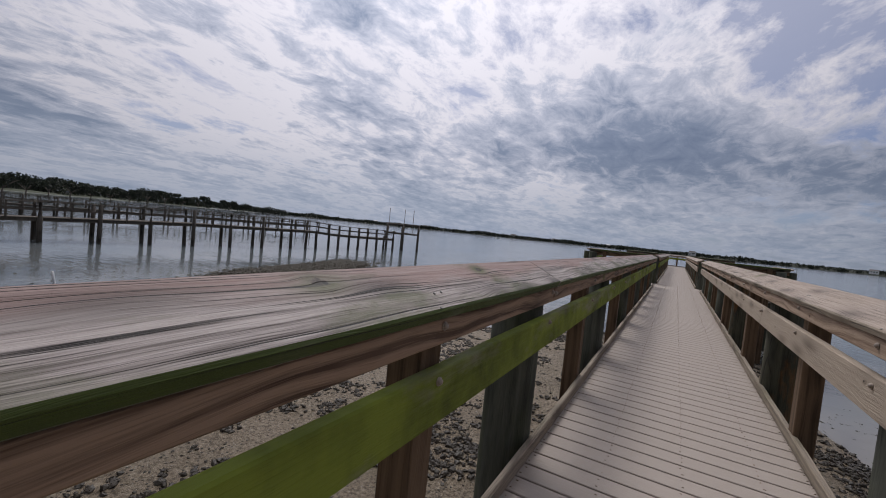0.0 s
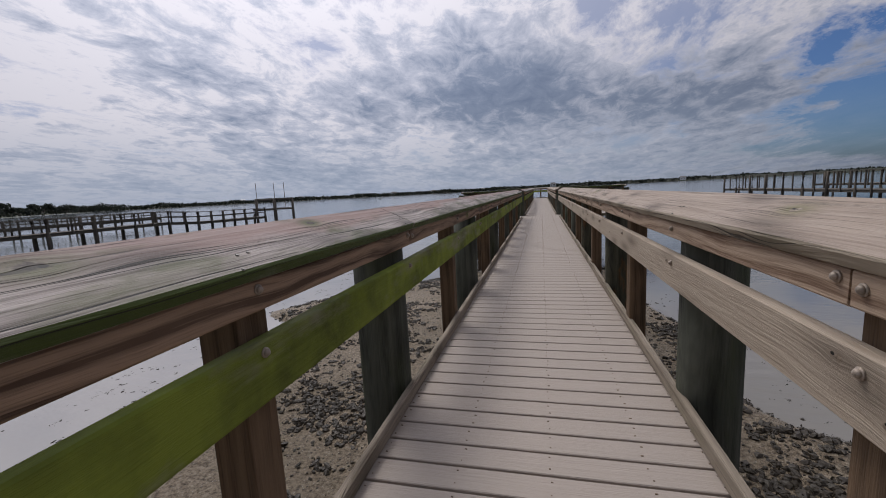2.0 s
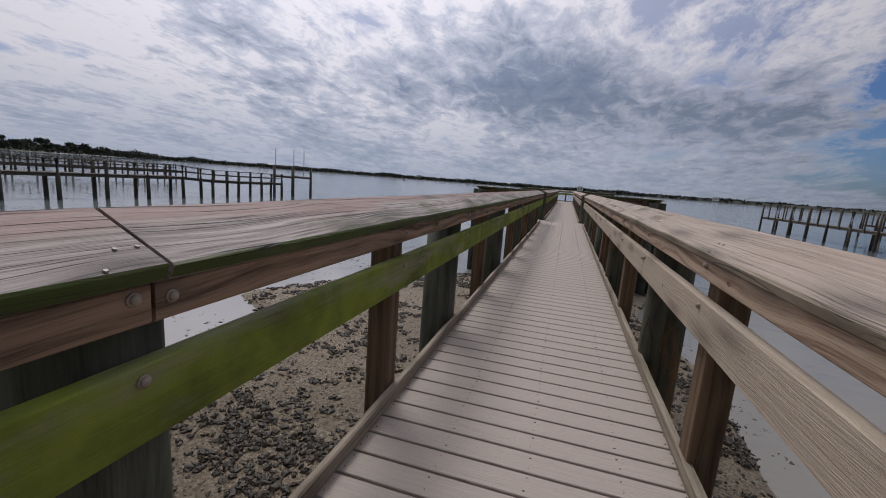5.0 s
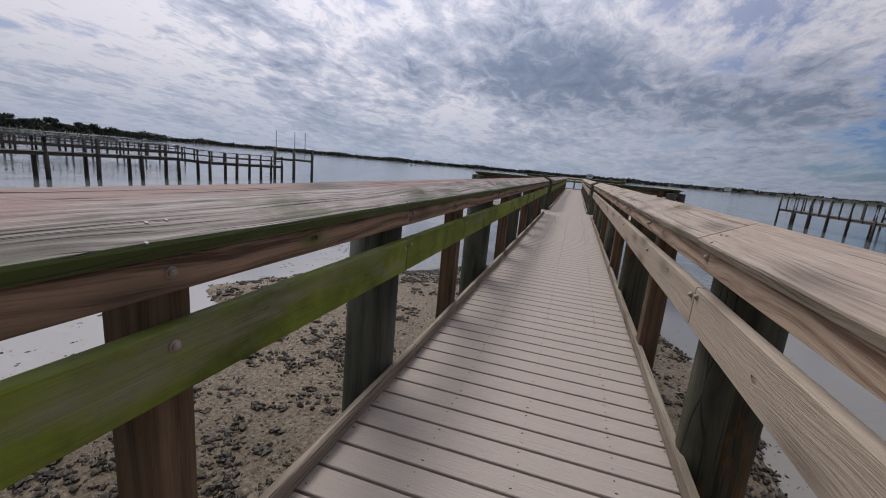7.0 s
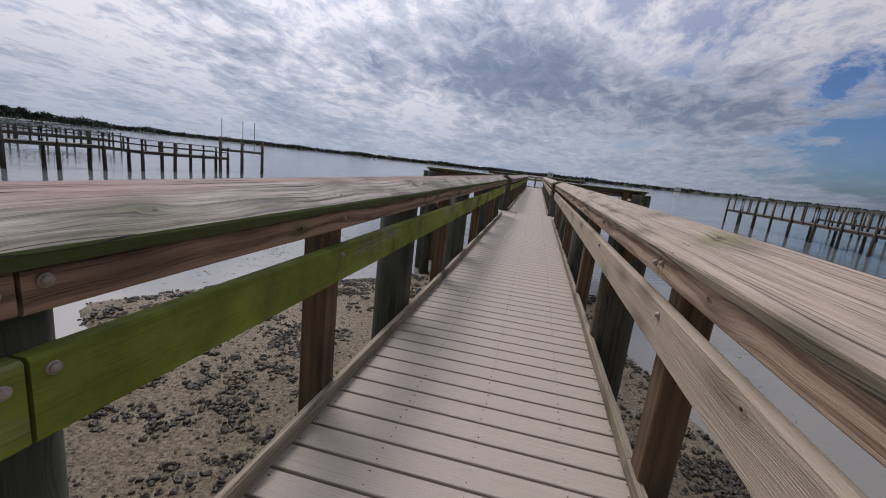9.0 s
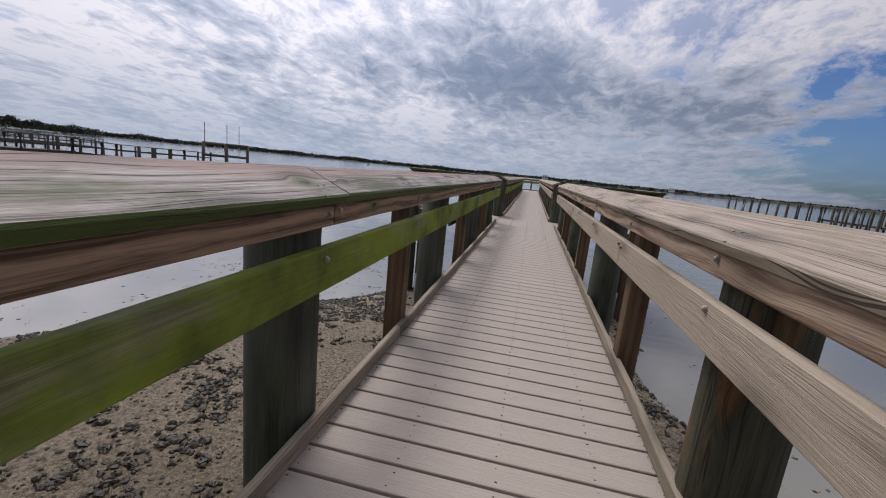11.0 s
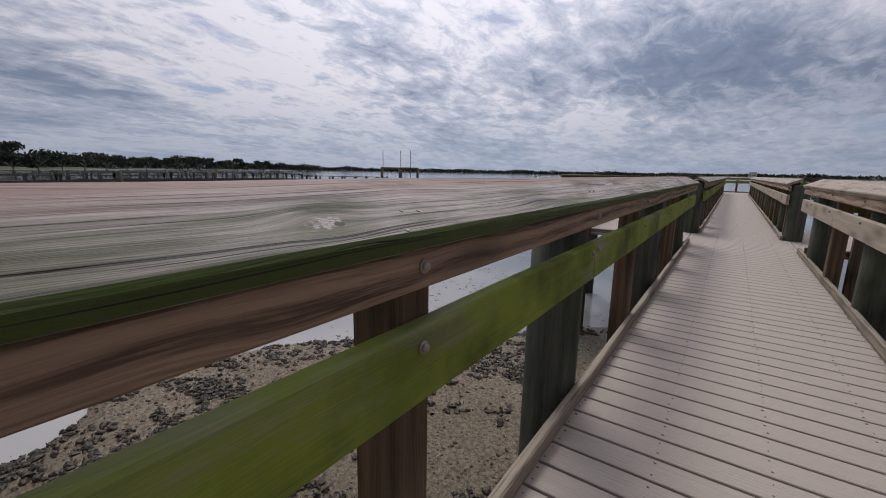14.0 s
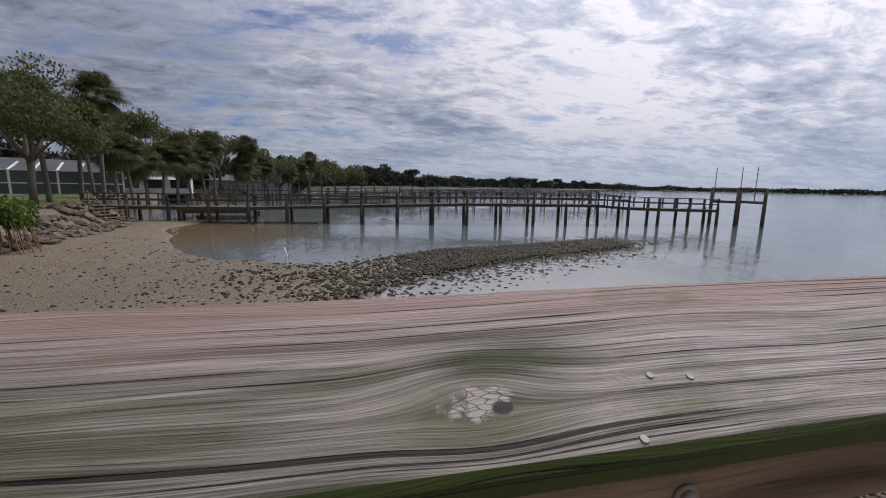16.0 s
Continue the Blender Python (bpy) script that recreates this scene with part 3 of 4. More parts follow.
def shore_y(x):
    for (x0, y0), (x1, y1) in zip(SHORE, SHORE[1:]):
        if x0 <= x <= x1:
            return y0 + (y1 - y0) * (x - x0) / (x1 - x0)
    return SHORE[0][1] if x < SHORE[0][0] else SHORE[-1][1]


def smooth(a, b, v):
    t = min(1.0, max(0.0, (v - a) / (b - a)))
    return t * t * (3 - 2 * t)


def bar_amount(x, y):
    """1 on the oyster bar, falling to 0 in the water round it."""
    ax, ay, bx, by = -13.2, 8.6, -20.6, 23.4
    dx, dy = bx - ax, by - ay
    n = math.hypot(dx, dy)
    u = ((x - ax) * dx + (y - ay) * dy) / (n * n)
    v = ((x - ax) * dy - (y - ay) * dx) / n
    wide = 3.1 * (1 - 0.38 * max(0.0, min(1.0, u)))
    return (1 - smooth(wide * 0.5, wide, abs(v + 0.6 * math.sin(u * 5)))) * smooth(-0.25, 0.0, u) * (1 - smooth(0.85, 1.1, u))


def ground_z(x, y):
    n1 = noise.noise(Vector((x * 0.35, y * 0.35, 3)))
    n2 = noise.noise(Vector((x * 1.3, y * 1.3, 7)))
    sea = -2.6
    wob = n1 * 1.6
    # mud under the pier, then open flats to the beach
    flat = 1 - smooth(14.5, 19.5, y + wob + max(0.0, -x - 2.5) * 1.1)
    flat *= (1 - smooth(1.9, 4.2, x + wob * 0.6 - 1.6 * (1 - smooth(4.0, 9.0, y))))
    flat *= smooth(-7.2, -5.0, x + wob * 0.5 + 2.2 * smooth(9.0, 11.0, y))
    limit = BEACH[-1][1]
    for (x0, y0), (x1, y1) in zip(BEACH, BEACH[1:]):
        if x0 <= x <= x1:
            limit = y0 + (y1 - y0) * (x - x0) / (x1 - x0)
    beach = 1 - smooth(limit - 0.8, limit + 1.6, y + wob * 0.5)
    beach *= smooth(-35, -32, x)
    lev = max(flat, beach, bar_amount(x, y) * 0.98)
    z = sea + (-1.745 - sea) * lev + 0.045 * n1 + 0.035 * n2
    # shore: the bank and the lawn behind it
    s = shore_y(x)
    z += (1 - smooth(s + 0.5, s + 7.0, y)) * 0.20 * smooth(-27, -21, x)
    bank = 1 - smooth(s - 2.0, s + 0.6, y)
    return z + (-0.46 + 0.03 * n1 - z) * bank


def axis_points(lo, hi, step, far):
    pts = list(np.arange(lo, hi + step / 2, step))
    d, a, b = step, lo, hi
    while a > -far:
        d *= 1.22
        a -= d
        pts.insert(0, max(a, -far))
    d = step
    while b < far:
        d *= 1.22
        b += d
        pts.append(min(b, far))
    return pts


def sheet(name, mat, xs, ys, height):
    verts = [(x, y, height(x, y)) for y in ys for x in xs]
    w = len(xs)
    faces = [(j * w + i, j * w + i + 1, (j + 1) * w + i + 1, (j + 1) * w + i) for j in range(len(ys) - 1) for i in range(w - 1)]
    ob = obj(name, verts, faces, mat)
    for p in ob.data.polygons:
        p.use_smooth = True
    return ob


ground = sheet("ground", SAND, axis_points(-30, 9, 0.28, 2600), axis_points(-13, 27, 0.28, 2600), ground_z)
tagged(ground, "brown tidal mud and sand flat with grassy bank behind", "ground", kind="structure")
water = sheet("water", WATER, axis_points(-40, 40, 8, 2600), axis_points(-40, 60, 8, 2600), lambda x, y: WATER_Z)
tagged(water, "calm grey bay water reflecting the cloudy sky", "water", kind="structure")


# ---------------------------------------------------------------- the pier
PITCH, SEAM = 0.1317, 9.3267
SQ = [-2.42, -0.13, 2.16, 4.47, 6.74, 9.055, 11.35, 13.64]
RD = [-1.31, 0.98, 3.26, 5.64, 7.94, 10.2, 12.5, 14.8]
SQ_R = [-2.36, -0.07, 2.22, 4.45, 6.65, 9.05, 11.40, 13.7]
RD_R = [-1.25, 1.05, 3.33, 5.55, 8.00, 10.30, 12.55, 14.85]
CAP = [(-0.025, 0.905), (0.165, 0.990), (0.180, 0.955), (-0.010, 0.870)]
TOP = [(0.0, 0.797), (0.042, 0.797), (0.042, 0.890), (0.0, 0.872)]
MID = [(0.0, 0.572), (0.042, 0.572), (0.042, 0.725), (0.0, 0.725)]
KICKS = [(0.010, 0.004), (0.044, 0.004), (0.044, 0.075), (0.010, 0.075)]


def bolt(parent, x, y, z, s, r=0.0094):
    """A carriage bolt's round head on its washer, on a face that looks to -s x."""
    bm = bmesh.new()
    tube(bm, [(x, y, z), (x - s * 0.004, y, z)], [r * 1.35, r * 1.35], 12)
    tube(bm, [(x - s * 0.003, y, z), (x - s * 0.008, y, z), (x - s * 0.011, y, z), (x - s * 0.013, y, z)], [r, r * 0.95, r * 0.7, r * 0.25], 12)
    return part("bolt", bm, METAL, parent, "rusty round bolt head", True)


def spans(y0, y1, joints):
    cuts = [y0, *[j for j in sorted(joints) if y0 < j < y1], y1]
    return list(zip(cuts, cuts[1:]))


def railing(name, s, m, y0, y1, squares, rounds, mats, cap_joints=(), top_joints=(), mid_joints=(), kick_joints=(), label="", bolts=True, kick=True, deep=-2.3, kick_out=0.0, stained=()):
    """One side's railing; local x is 0 at its inner face, and it stands to the side s."""
    e = thing(name, label, "railing", "railings of the pier", m=m)
    cap_m, top_m, mid_m, kick_m = mats
    side = lambda sec: [(x * s, z) for x, z in sec]
    for i, (a, b) in enumerate(spans(y0, y1, cap_joints)):
        bm = bmesh.new()
        prism(bm, side(CAP), a + 0.0045, b - 0.0045, 0.0016, 0.35, 0.006, i)
        board = part("cap_rail", bm, cap_m, e, "weathered sloping cap board")
        if bolts:
            rn = random.Random(i + int(10 * y0) + 7 * s)
            for y in sorted(squares + rounds):
                for dx, dy in ((-0.017, -0.085), (0.037, -0.037), (0.035, 0.001)):
                    yy = y + dy + rn.uniform(-0.004, 0.004)
                    if a < yy < b:
                        x = dx + rn.uniform(-0.003, 0.003)
                        z = 0.905 + (x + 0.025) * 0.4474
                        bm = bmesh.new()
                        tube(bm, [(x * s, yy, z), (x * s - s * 0.0012, yy, z + 0.0028)], [0.0042, 0.0036], 8)
                        part("nail", bm, NAIL, board)
    for kind, sec, joints, mt, lz in (("top_rail", TOP, top_joints, top_m, 0.843), ("mid_rail", MID, mid_joints, mid_m, 0.69)):
        for i, (a, b) in enumerate(spans(y0, y1, joints)):
            bm = bmesh.new()
            prism(bm, side(sec), a + 0.004, b - 0.004, 0.0010, 0.4, 0.005, i + 9)
            r = part(kind, bm, mt, e)
            if bolts:
                for y in sorted(squares + rounds):
                    near = [j for j in joints if abs(j - y) < 0.14]
                    for yb in ([near[0] - 0.035, near[0] + 0.035] if near else [y - 0.025]):
                        if a < yb < b:
                            bolt(r, 0, yb, lz + (0.006 if yb * 7 % 1 > 0.5 else -0.004), s)
    if kick:
        for i, (a, b) in enumerate(spans(y0, y1, kick_joints)):
            bm = bmesh.new()
            prism(bm, side([(x + kick_out, z) for x, z in KICKS]), a + 0.002, b - 0.002, 0.0022, 0.3, 0.006, i + 31)
            part("kick_board", bm, kick_m, e)
    for i, y in enumerate(squares):
        bm = bmesh.new()
        z1 = 0.885
        k = 0.006
        ring = [(0.046, -0.057 + k), (0.046 + k, -0.057), (0.156 - k, -0.057), (0.156, -0.057 + k), (0.156, 0.057 - k), (0.156 - k, 0.057), (0.046 + k, 0.057), (0.046, 0.057 - k)]
        lo = [bm.verts.new((x * s, y + v, deep)) for x, v in ring]
        hi = [bm.verts.new((x * s, y + v, z1 + (x - 0.046) * 0.44)) for x, v in ring]
        for j in range(8):
            bm.faces.new((lo[j], lo[(j + 1) % 8], hi[(j + 1) % 8], hi[j]))
        bm.faces.new(hi)
        part("square_post", bm, POST, e)
    for i, y in enumerate(rounds):
        bm = bmesh.new()
        rnd = random.Random(i + 50)
        r = 0.121 + rnd.uniform(-0.006, 0.008)
        cx = (0.048 + r) * s
        lean = rnd.uniform(-0.01, 0.01)
        tube(bm, [(cx, y + lean * z, z) for z in (deep, -0.8, 0.2, 0.875, 0.885)], [r * 1.06, r * 1.03, r * 1.01, r, r * 0.92], 20)
        part("round_post", bm, STAINED if i in stained else PILE, e, smooth=True)
    return e


LEFT = (CAP_L, TOP_L, MID_L, KICK)
RIGHT = (CAP_R, TOP_R, RAIL_R, KICK)
railing("left_railing", -1, pose(-0.6, 0, 0), -3.2, 15.6, SQ, RD, LEFT, (-0.2, 3.28, 8.03, 11.9), (0.985, 3.26, 5.64, 7.96, 12.43), (1.0, 5.64, 10.18, 14.0), (2.2, 5.9, 8.9, 12.0),
        "weathered wooden pier railing with green algae and sloping cap")
railing("right_railing", 1, pose(0.6, 0, 0), -3.2, 15.6, SQ_R, RD_R, RIGHT, (1.2, 5.60, 10.25, 13.6), (2.24, 6.73, 11.3), (1.0, 5.57, 9.19, 13.5), (2.6, 6.72, 10.3, 13.2),
        "sun-bleached tan wooden pier railing with sloping cap", kick_out=0.025, stained=(3, 4))
SQ2 = [17.15 + 2.29 * k for k in range(9)]
RD2 = [18.3 + 2.29 * k for k in range(9)]
railing("left_railing", -1, pose(-0.54, 0, 0), 16.9, 37.0, SQ2, [16.98] + RD2, LEFT, (21, 26, 31), (21, 26, 31), (21, 26, 31), (21, 26, 31), "weathered wooden pier railing on the outer stretch", False)
railing("right_railing", 1, pose(0.54, 0, 0), 16.9, 37.0, SQ2, [16.98] + RD2, RIGHT, (21, 26, 31), (21, 26, 31), (21, 26, 31), (21, 26, 31), "tan wooden pier railing on the outer stretch", False)

# side platforms at the crossing and at the head
for x0 in (-2.66, 0.72):
    railing("platform_railing", 1, pose(x0, 15.75, 0, 0, 0, -90), 0, 1.95, [0.5, 1.5], [0.14, 1.75], (CAP_L, TOP_L, MID_L, KICK), label="dark wooden railing along a side platform", bolts=False)
railing("platform_railing", -1, pose(-2.62, 0, 0), 15.9, 18.6, [17.2], [16.1, 18.4], LEFT, label="dark wooden railing along a side platform", bolts=False)
railing("platform_railing", 1, pose(2.62, 0, 0), 15.9, 18.6, [17.2], [16.1, 18.4], RIGHT, label="dark wooden railing along a side platform", bolts=False)
railing("platform_railing", 1, pose(-3.6, 40.2, 0, 0, 0, -90) @ pose(0, 0, 0, 0, 0, 180) @ pose(0, -7.2, 0), 0, 7.2, [0.4, 3.6, 6.8], [1.9, 5.3], LEFT, label="dark wooden railing at the head of the pier", bolts=False)
for x0 in (-3.6, 0.7):
    railing("platform_railing", 1, pose(x0, 37.0, 0, 0, 0, -90), 0, 2.9, [0.5, 2.4], [1.4], LEFT, label="dark wooden railing at the head of the pier", bolts=False)


def platform(name, x0, x1, y0, y1, label):
    e = thing(name, label, "platform", kind="structure")
    n = int((y1 - y0) / PITCH)
    bm = bmesh.new()
    for k in range(n):
        box(bm, x0, x1, y0 + k * PITCH, y0 + k * PITCH + 0.120, -0.032, 0.0)
    tagged(part("planks", bm, PLANK, e), kind="stuff")
    bm = bmesh.new()
    for x in (x0 + 0.06, (x0 + x1) / 2, x1 - 0.06):
        box(bm, x - 0.03, x + 0.03, y0, y1, -0.24, -0.033)
    part("joists", bm, DOCK, e)


platform("side_platform", -2.66, -0.68, 15.7, 18.6, "grey composite side platform of the pier")
platform("side_platform", 0.68, 2.66, 15.7, 18.6, "grey composite side platform of the pier")
platform("head_platform", -3.7, 3.7, 37.05, 40.3, "grey composite platform at the head of the pier")

# stringers under the deck, cross beams at the piles
frame_below = thing("pier_frame", "dark wooden stringers and cross beams under the deck", "pier frame", kind="structure")
for x in (-0.58, 0.0, 0.58):
    bm = bmesh.new()
    box(bm, x - 0.03, x + 0.03, -3.2, 37.0, -0.235, -0.034)
    part("stringer", bm, POST, frame_below)
for y in RD + RD2:
    bm = bmesh.new()
    box(bm, -0.64, 0.64, y - 0.03, y + 0.03, -0.44, -0.237)
    part("cross_beam", bm, DOCK, frame_below)

deck = thing("deck", "grey-tan composite boardwalk deck of crosswise planks", "deck", kind="structure")


# ---------------------------------------------------------------- neighbouring docks
def dock(name, label, a, b, bays, width, deck_z, rail_z, profile=((0.0, 0.0), (1.0, 0.0)), pile_r=0.10, mid=True):
    """A wooden dock on paired piles from a to b, with rails; its deck rises and falls by the profile (part of the length, metres)."""
    a, b = Vector((*a, 0)), Vector((*b, 0))
    run = b - a
    length = run.length
    e = thing(name, label, "dock", m=Matrix.Translation(a) @ Vector((run.x, run.y, 0)).to_track_quat("Y", "Z").to_matrix().to_4x4())

    def low(y):
        f = y / length
        for (f0, z0), (f1, z1) in zip(profile, profile[1:]):
            if f0 <= f <= f1:
                return z0 + (z1 - z0) * (f - f0) / (f1 - f0)
        return profile[-1][1]

    rnd = random.Random(len(label))
    for k in range(bays + 1):
        y = length * k / bays
        for s in (-1, 1):
            bm = bmesh.new()
            x = s * width / 2
            tube(bm, [(x + rnd.uniform(-.03, .03), y + rnd.uniform(-.05, .05), -3.0), (x, y, -0.5), (x, y, rail_z + low(y) + rnd.uniform(0.0, 0.07))], [pile_r * 1.1, pile_r, pile_r * 0.92], 10)
            part("dock_post", bm, DOCK, e, smooth=True)
        if k == bays:
            break
        y1 = length * (k + 1) / bays
        bm = bmesh.new()
        for s in (-1, 1):
            x = s * (width / 2 - 0.10)
            prism_slope(bm, x - 0.04, x + 0.04, y, y1, deck_z - 0.22 + low(y), deck_z - 0.22 + low(y1), 0.18)
        prism_slope(bm, -width / 2 + 0.02, width / 2 - 0.02, y, y1 - 0.01, deck_z - 0.04 + low(y), deck_z - 0.04 + low(y1), 0.04)
        part("deck_bay", bm, DOCK, e)
        for s in (-1, 1):
            x = s * width / 2
            bm = bmesh.new()
            prism_slope(bm, x - 0.07, x + 0.07, y, y1 - 0.01, rail_z - 0.03 + low(y), rail_z - 0.03 + low(y1), 0.04)
            part("cap_rail", bm, DOCK, e)
            if mid:
                bm = bmesh.new()
                prism_slope(bm, x - 0.02, x + 0.02, y, y1 - 0.01, (rail_z + deck_z) / 2 - 0.04 + low(y), (rail_z + deck_z) / 2 - 0.04 + low(y1), 0.09)
                part("mid_rail", bm, DOCK, e)
            bm = bmesh.new()
            ym = (y + y1) / 2
            box(bm, x - 0.045, x + 0.045, ym - 0.045, ym + 0.045, deck_z - 0.2 + low(ym), rail_z - 0.03 + low(ym))
            part("rail_post", bm, DOCK, e)
    return e


def prism_slope(bm, x0, x1, y0, y1, z0, z1, h):
    v = [bm.verts.new(p) for p in ((x0, y0, z0), (x1, y0, z0), (x1, y0, z0 + h), (x0, y0, z0 + h), (x0, y1, z1), (x1, y1, z1), (x1, y1, z1 + h), (x0, y1, z1 + h))]
    for f in ((3, 2, 1, 0), (4, 5, 6, 7), (0, 1, 5, 4), (1, 2, 6, 5), (2, 3, 7, 6), (3, 0, 4, 7)):
        bm.faces.new([v[i] for i in f])


dock("neighbouring_dock", "long dark weathered wooden dock on paired piles", (-33.2, -8.96), (-28.9, 38.4), 18, 1.45, -0.72, 0.14, ((0.0, -0.03), (0.22, -0.01), (0.29, 0.10), (0.40, 0.26), (0.55, 0.46), (0.80, 0.50), (0.84, 0.27), (1.0, 0.20)), 0.12)
dock("second_dock", "dark wooden dock further along the bay", (-66.0, -14.0), (-58.0, 52.0), 24, 1.6, -0.7, 0.32)
dock("far_dock", "dark wooden dock with tall posts across the water", (24.5, 6.0), (22.6, 58.0), 18, 1.6, -0.35, 1.05, mid=False)
dock("far_dock", "second dark wooden dock with tall posts farther off", (38.0, 6.0), (34.0, 62.0), 18, 1.6, -0.35, 1.05, mid=False)


landing = thing("landing", "low dark timber landing beside the dock", "landing")
bm = bmesh.new()
for k in range(12):
    box(bm, -38.5, -34.1, -4.0 + 0.42 * k, -4.0 + 0.42 * k + 0.40, -0.98, -0.92)
part("planks", bm, DOCK, landing)
bm = bmesh.new()
box(bm, -38.5, -34.1, -4.0, 1.1, -1.35, -0.985)
part("frame", bm, DOCK, landing)
for x in (-38.2, -34.4):
    for y in (-3.7, 0.8):
        bm = bmesh.new()
        tube(bm, [(x, y, -3), (x, y, -1.3)], [0.12, 0.12], 10)
        part("support_post", bm, DOCK, landing)


def boat_lift():
    e = thing("boat_lift", "dark wooden boat lift with four piles and guide poles", "boat lift")
    cs = [(-30.2, 39.7), (-30.1, 42.6), (-28.5, 40.6), (-27.2, 41.9)]
    for x, y in cs:
        bm = bmesh.new()
        tube(bm, [(x, y, -3), (x, y, 1.32)], [0.15, 0.13], 12)
        part("dock_post", bm, DOCK, e, smooth=True)
    for (p, q) in ((0, 1), (2, 3)):
        bm = bmesh.new()
        tube(bm, [(*cs[p], 1.2), (*cs[q], 1.2)], [0.15, 0.15], 6)
        part("beam", bm, DOCK, e)
    for (p, q) in ((0, 2), (1, 3)):
        bm = bmesh.new()
        tube(bm, [(*cs[p], 0.12), (*cs[q], 0.12)], [0.13, 0.13], 6)
        part("cradle_beam", bm, DOCK, e)
    for x, y in ((-30.2, 39.9), (-28.9, 41.2), (-27.9, 41.6)):
        bm = bmesh.new()
        tube(bm, [(x, y, 0.15), (x, y, 3.05)], [0.035, 0.03], 8)
        part("guide_pole", bm, METAL, e, "thin pale guide pole")


boat_lift()


# ---------------------------------------------------------------- trees and shore
def crown(bm, rnd, centre, radii, count, size):
    """Small leaf clumps scattered through a lumpy volume."""
    for _ in range(count):
        d = Vector((rnd.gauss(0, 1), rnd.gauss(0, 1), rnd.gauss(0, 1))).normalized() * rnd.random() ** 0.42
        p = Vector(centre) + Vector((d.x * radii[0], d.y * radii[1], d.z * radii[2]))
        q = Euler((rnd.uniform(0, 6.3), rnd.uniform(0, 6.3), rnd.uniform(0, 6.3))).to_matrix()
        s = size * rnd.uniform(0.5, 1.3)
        v = [bm.verts.new(p + q @ Vector(c)) for c in ((-s, -s * 0.4, 0), (0.1 * s, -s * 0.55, 0.18 * s), (s, 0.1 * s, 0), (0, s * 0.5, -0.15 * s), (-s * 0.8, s * 0.45, 0.1 * s))]
        bm.faces.new(v)


def broad_tree(name, label, at, height, spread, seed, mat=None, leaves=900, size=0.22, group="trees on the bank", sparse=False):
    rnd = random.Random(seed)
    e = thing(name, label, "tree", group, m=pose(*at))
    bm = bmesh.new()
    lean = rnd.uniform(-0.5, 0.5)
    fork = height * 0.38
    tube(bm, [(0, 0, -0.4), (0.1 * lean, 0, fork * 0.5), (0.3 * lean, 0.1, fork)], [height * 0.035, height * 0.028, height * 0.024], 10)
    tips = []
    for k in range(6):
        a = k * 1.05 + rnd.uniform(-0.3, 0.3)
        r = spread * rnd.uniform(0.35, 0.75)
        tip = (math.cos(a) * r, math.sin(a) * r, height * rnd.uniform(0.62, 0.9))
        tube(bm, [(0.3 * lean, 0.1, fork * 0.95), (tip[0] * 0.5, tip[1] * 0.5, (fork + tip[2]) / 2), tip], [height * 0.018, height * 0.011, height * 0.004], 6)
        tips.append(tip)
        for j in range(3):
            b = a + rnd.uniform(-0.9, 0.9)
            t2 = (tip[0] + math.cos(b) * spread * 0.3, tip[1] + math.sin(b) * spread * 0.3, tip[2] + rnd.uniform(-0.1, 0.12) * height)
            tube(bm, [(tip[0] * 0.7, tip[1] * 0.7, fork + (tip[2] - fork) * 0.75), t2], [height * 0.007, height * 0.002], 5)
            tips.append(t2)
    part("trunk", bm, BARK, e, smooth=True)
    bm = bmesh.new()
    for tip in tips:
        crown(bm, rnd, tip, (spread * 0.34, spread * 0.34, height * 0.12), (leaves // len(tips)), size)
    part("crown", bm, mat or OAK_LEAF, e)
    return e


def palm(label, height, seed, lean=0.4):
    """A cabbage palm: slim trunk, round head of fan leaves, a skirt of dead ones."""
    rnd = random.Random(seed)
    e = thing("cabbage_palm", label, "palm tree", "palms on the bank")
    bm = bmesh.new()
    path = [(lean * (k / 8) ** 1.6, 0, -0.3 + (height + 0.3) * k / 8) for k in range(9)]
    tube(bm, path, [0.15 - 0.003 * k for k in range(9)], 10)
    part("trunk", bm, BARK, e, smooth=True)
    top = Vector(path[-1])

    def fan(bm, a, elev, reach, radius):
        out = Vector((math.cos(a) * math.cos(elev), math.sin(a) * math.cos(elev), math.sin(elev)))
        side = Vector((-math.sin(a), math.cos(a), 0))
        hub = top + out * reach
        up = out.cross(side)
        w = side * 0.02
        bm.faces.new([bm.verts.new(p) for p in (top - w, top + w, hub + w, hub - w)])
        n = 22
        for j in range(n):
            b = (j / (n - 1) - 0.5) * 4.6
            d = out * math.cos(b) + side * math.sin(b)
            tip = hub + d * radius * rnd.uniform(0.85, 1.05) - Vector((0, 0, radius * rnd.uniform(0.15, 0.5)))
            midp = hub + d * radius * 0.55 + up * 0.02
            wv = (side * math.cos(b) - out * math.sin(b)) * radius * 0.038
            bm.faces.new([bm.verts.new(p) for p in (hub, midp - wv, tip, midp + wv)])

    bm = bmesh.new()
    for k in range(64):
        fan(bm, k * 2.4, rnd.uniform(-0.75, 1.45), rnd.uniform(0.75, 1.3), rnd.uniform(0.8, 1.15))
    part("crown", bm, PALM_LEAF, e)
    bm = bmesh.new()
    for k in range(22):
        fan(bm, k * 2.1, rnd.uniform(-1.35, -0.65), rnd.uniform(0.6, 1.1), rnd.uniform(0.6, 0.95))
    part("dead_skirt", bm, DEAD_LEAF, e, "brown hanging dead fronds")
    return e


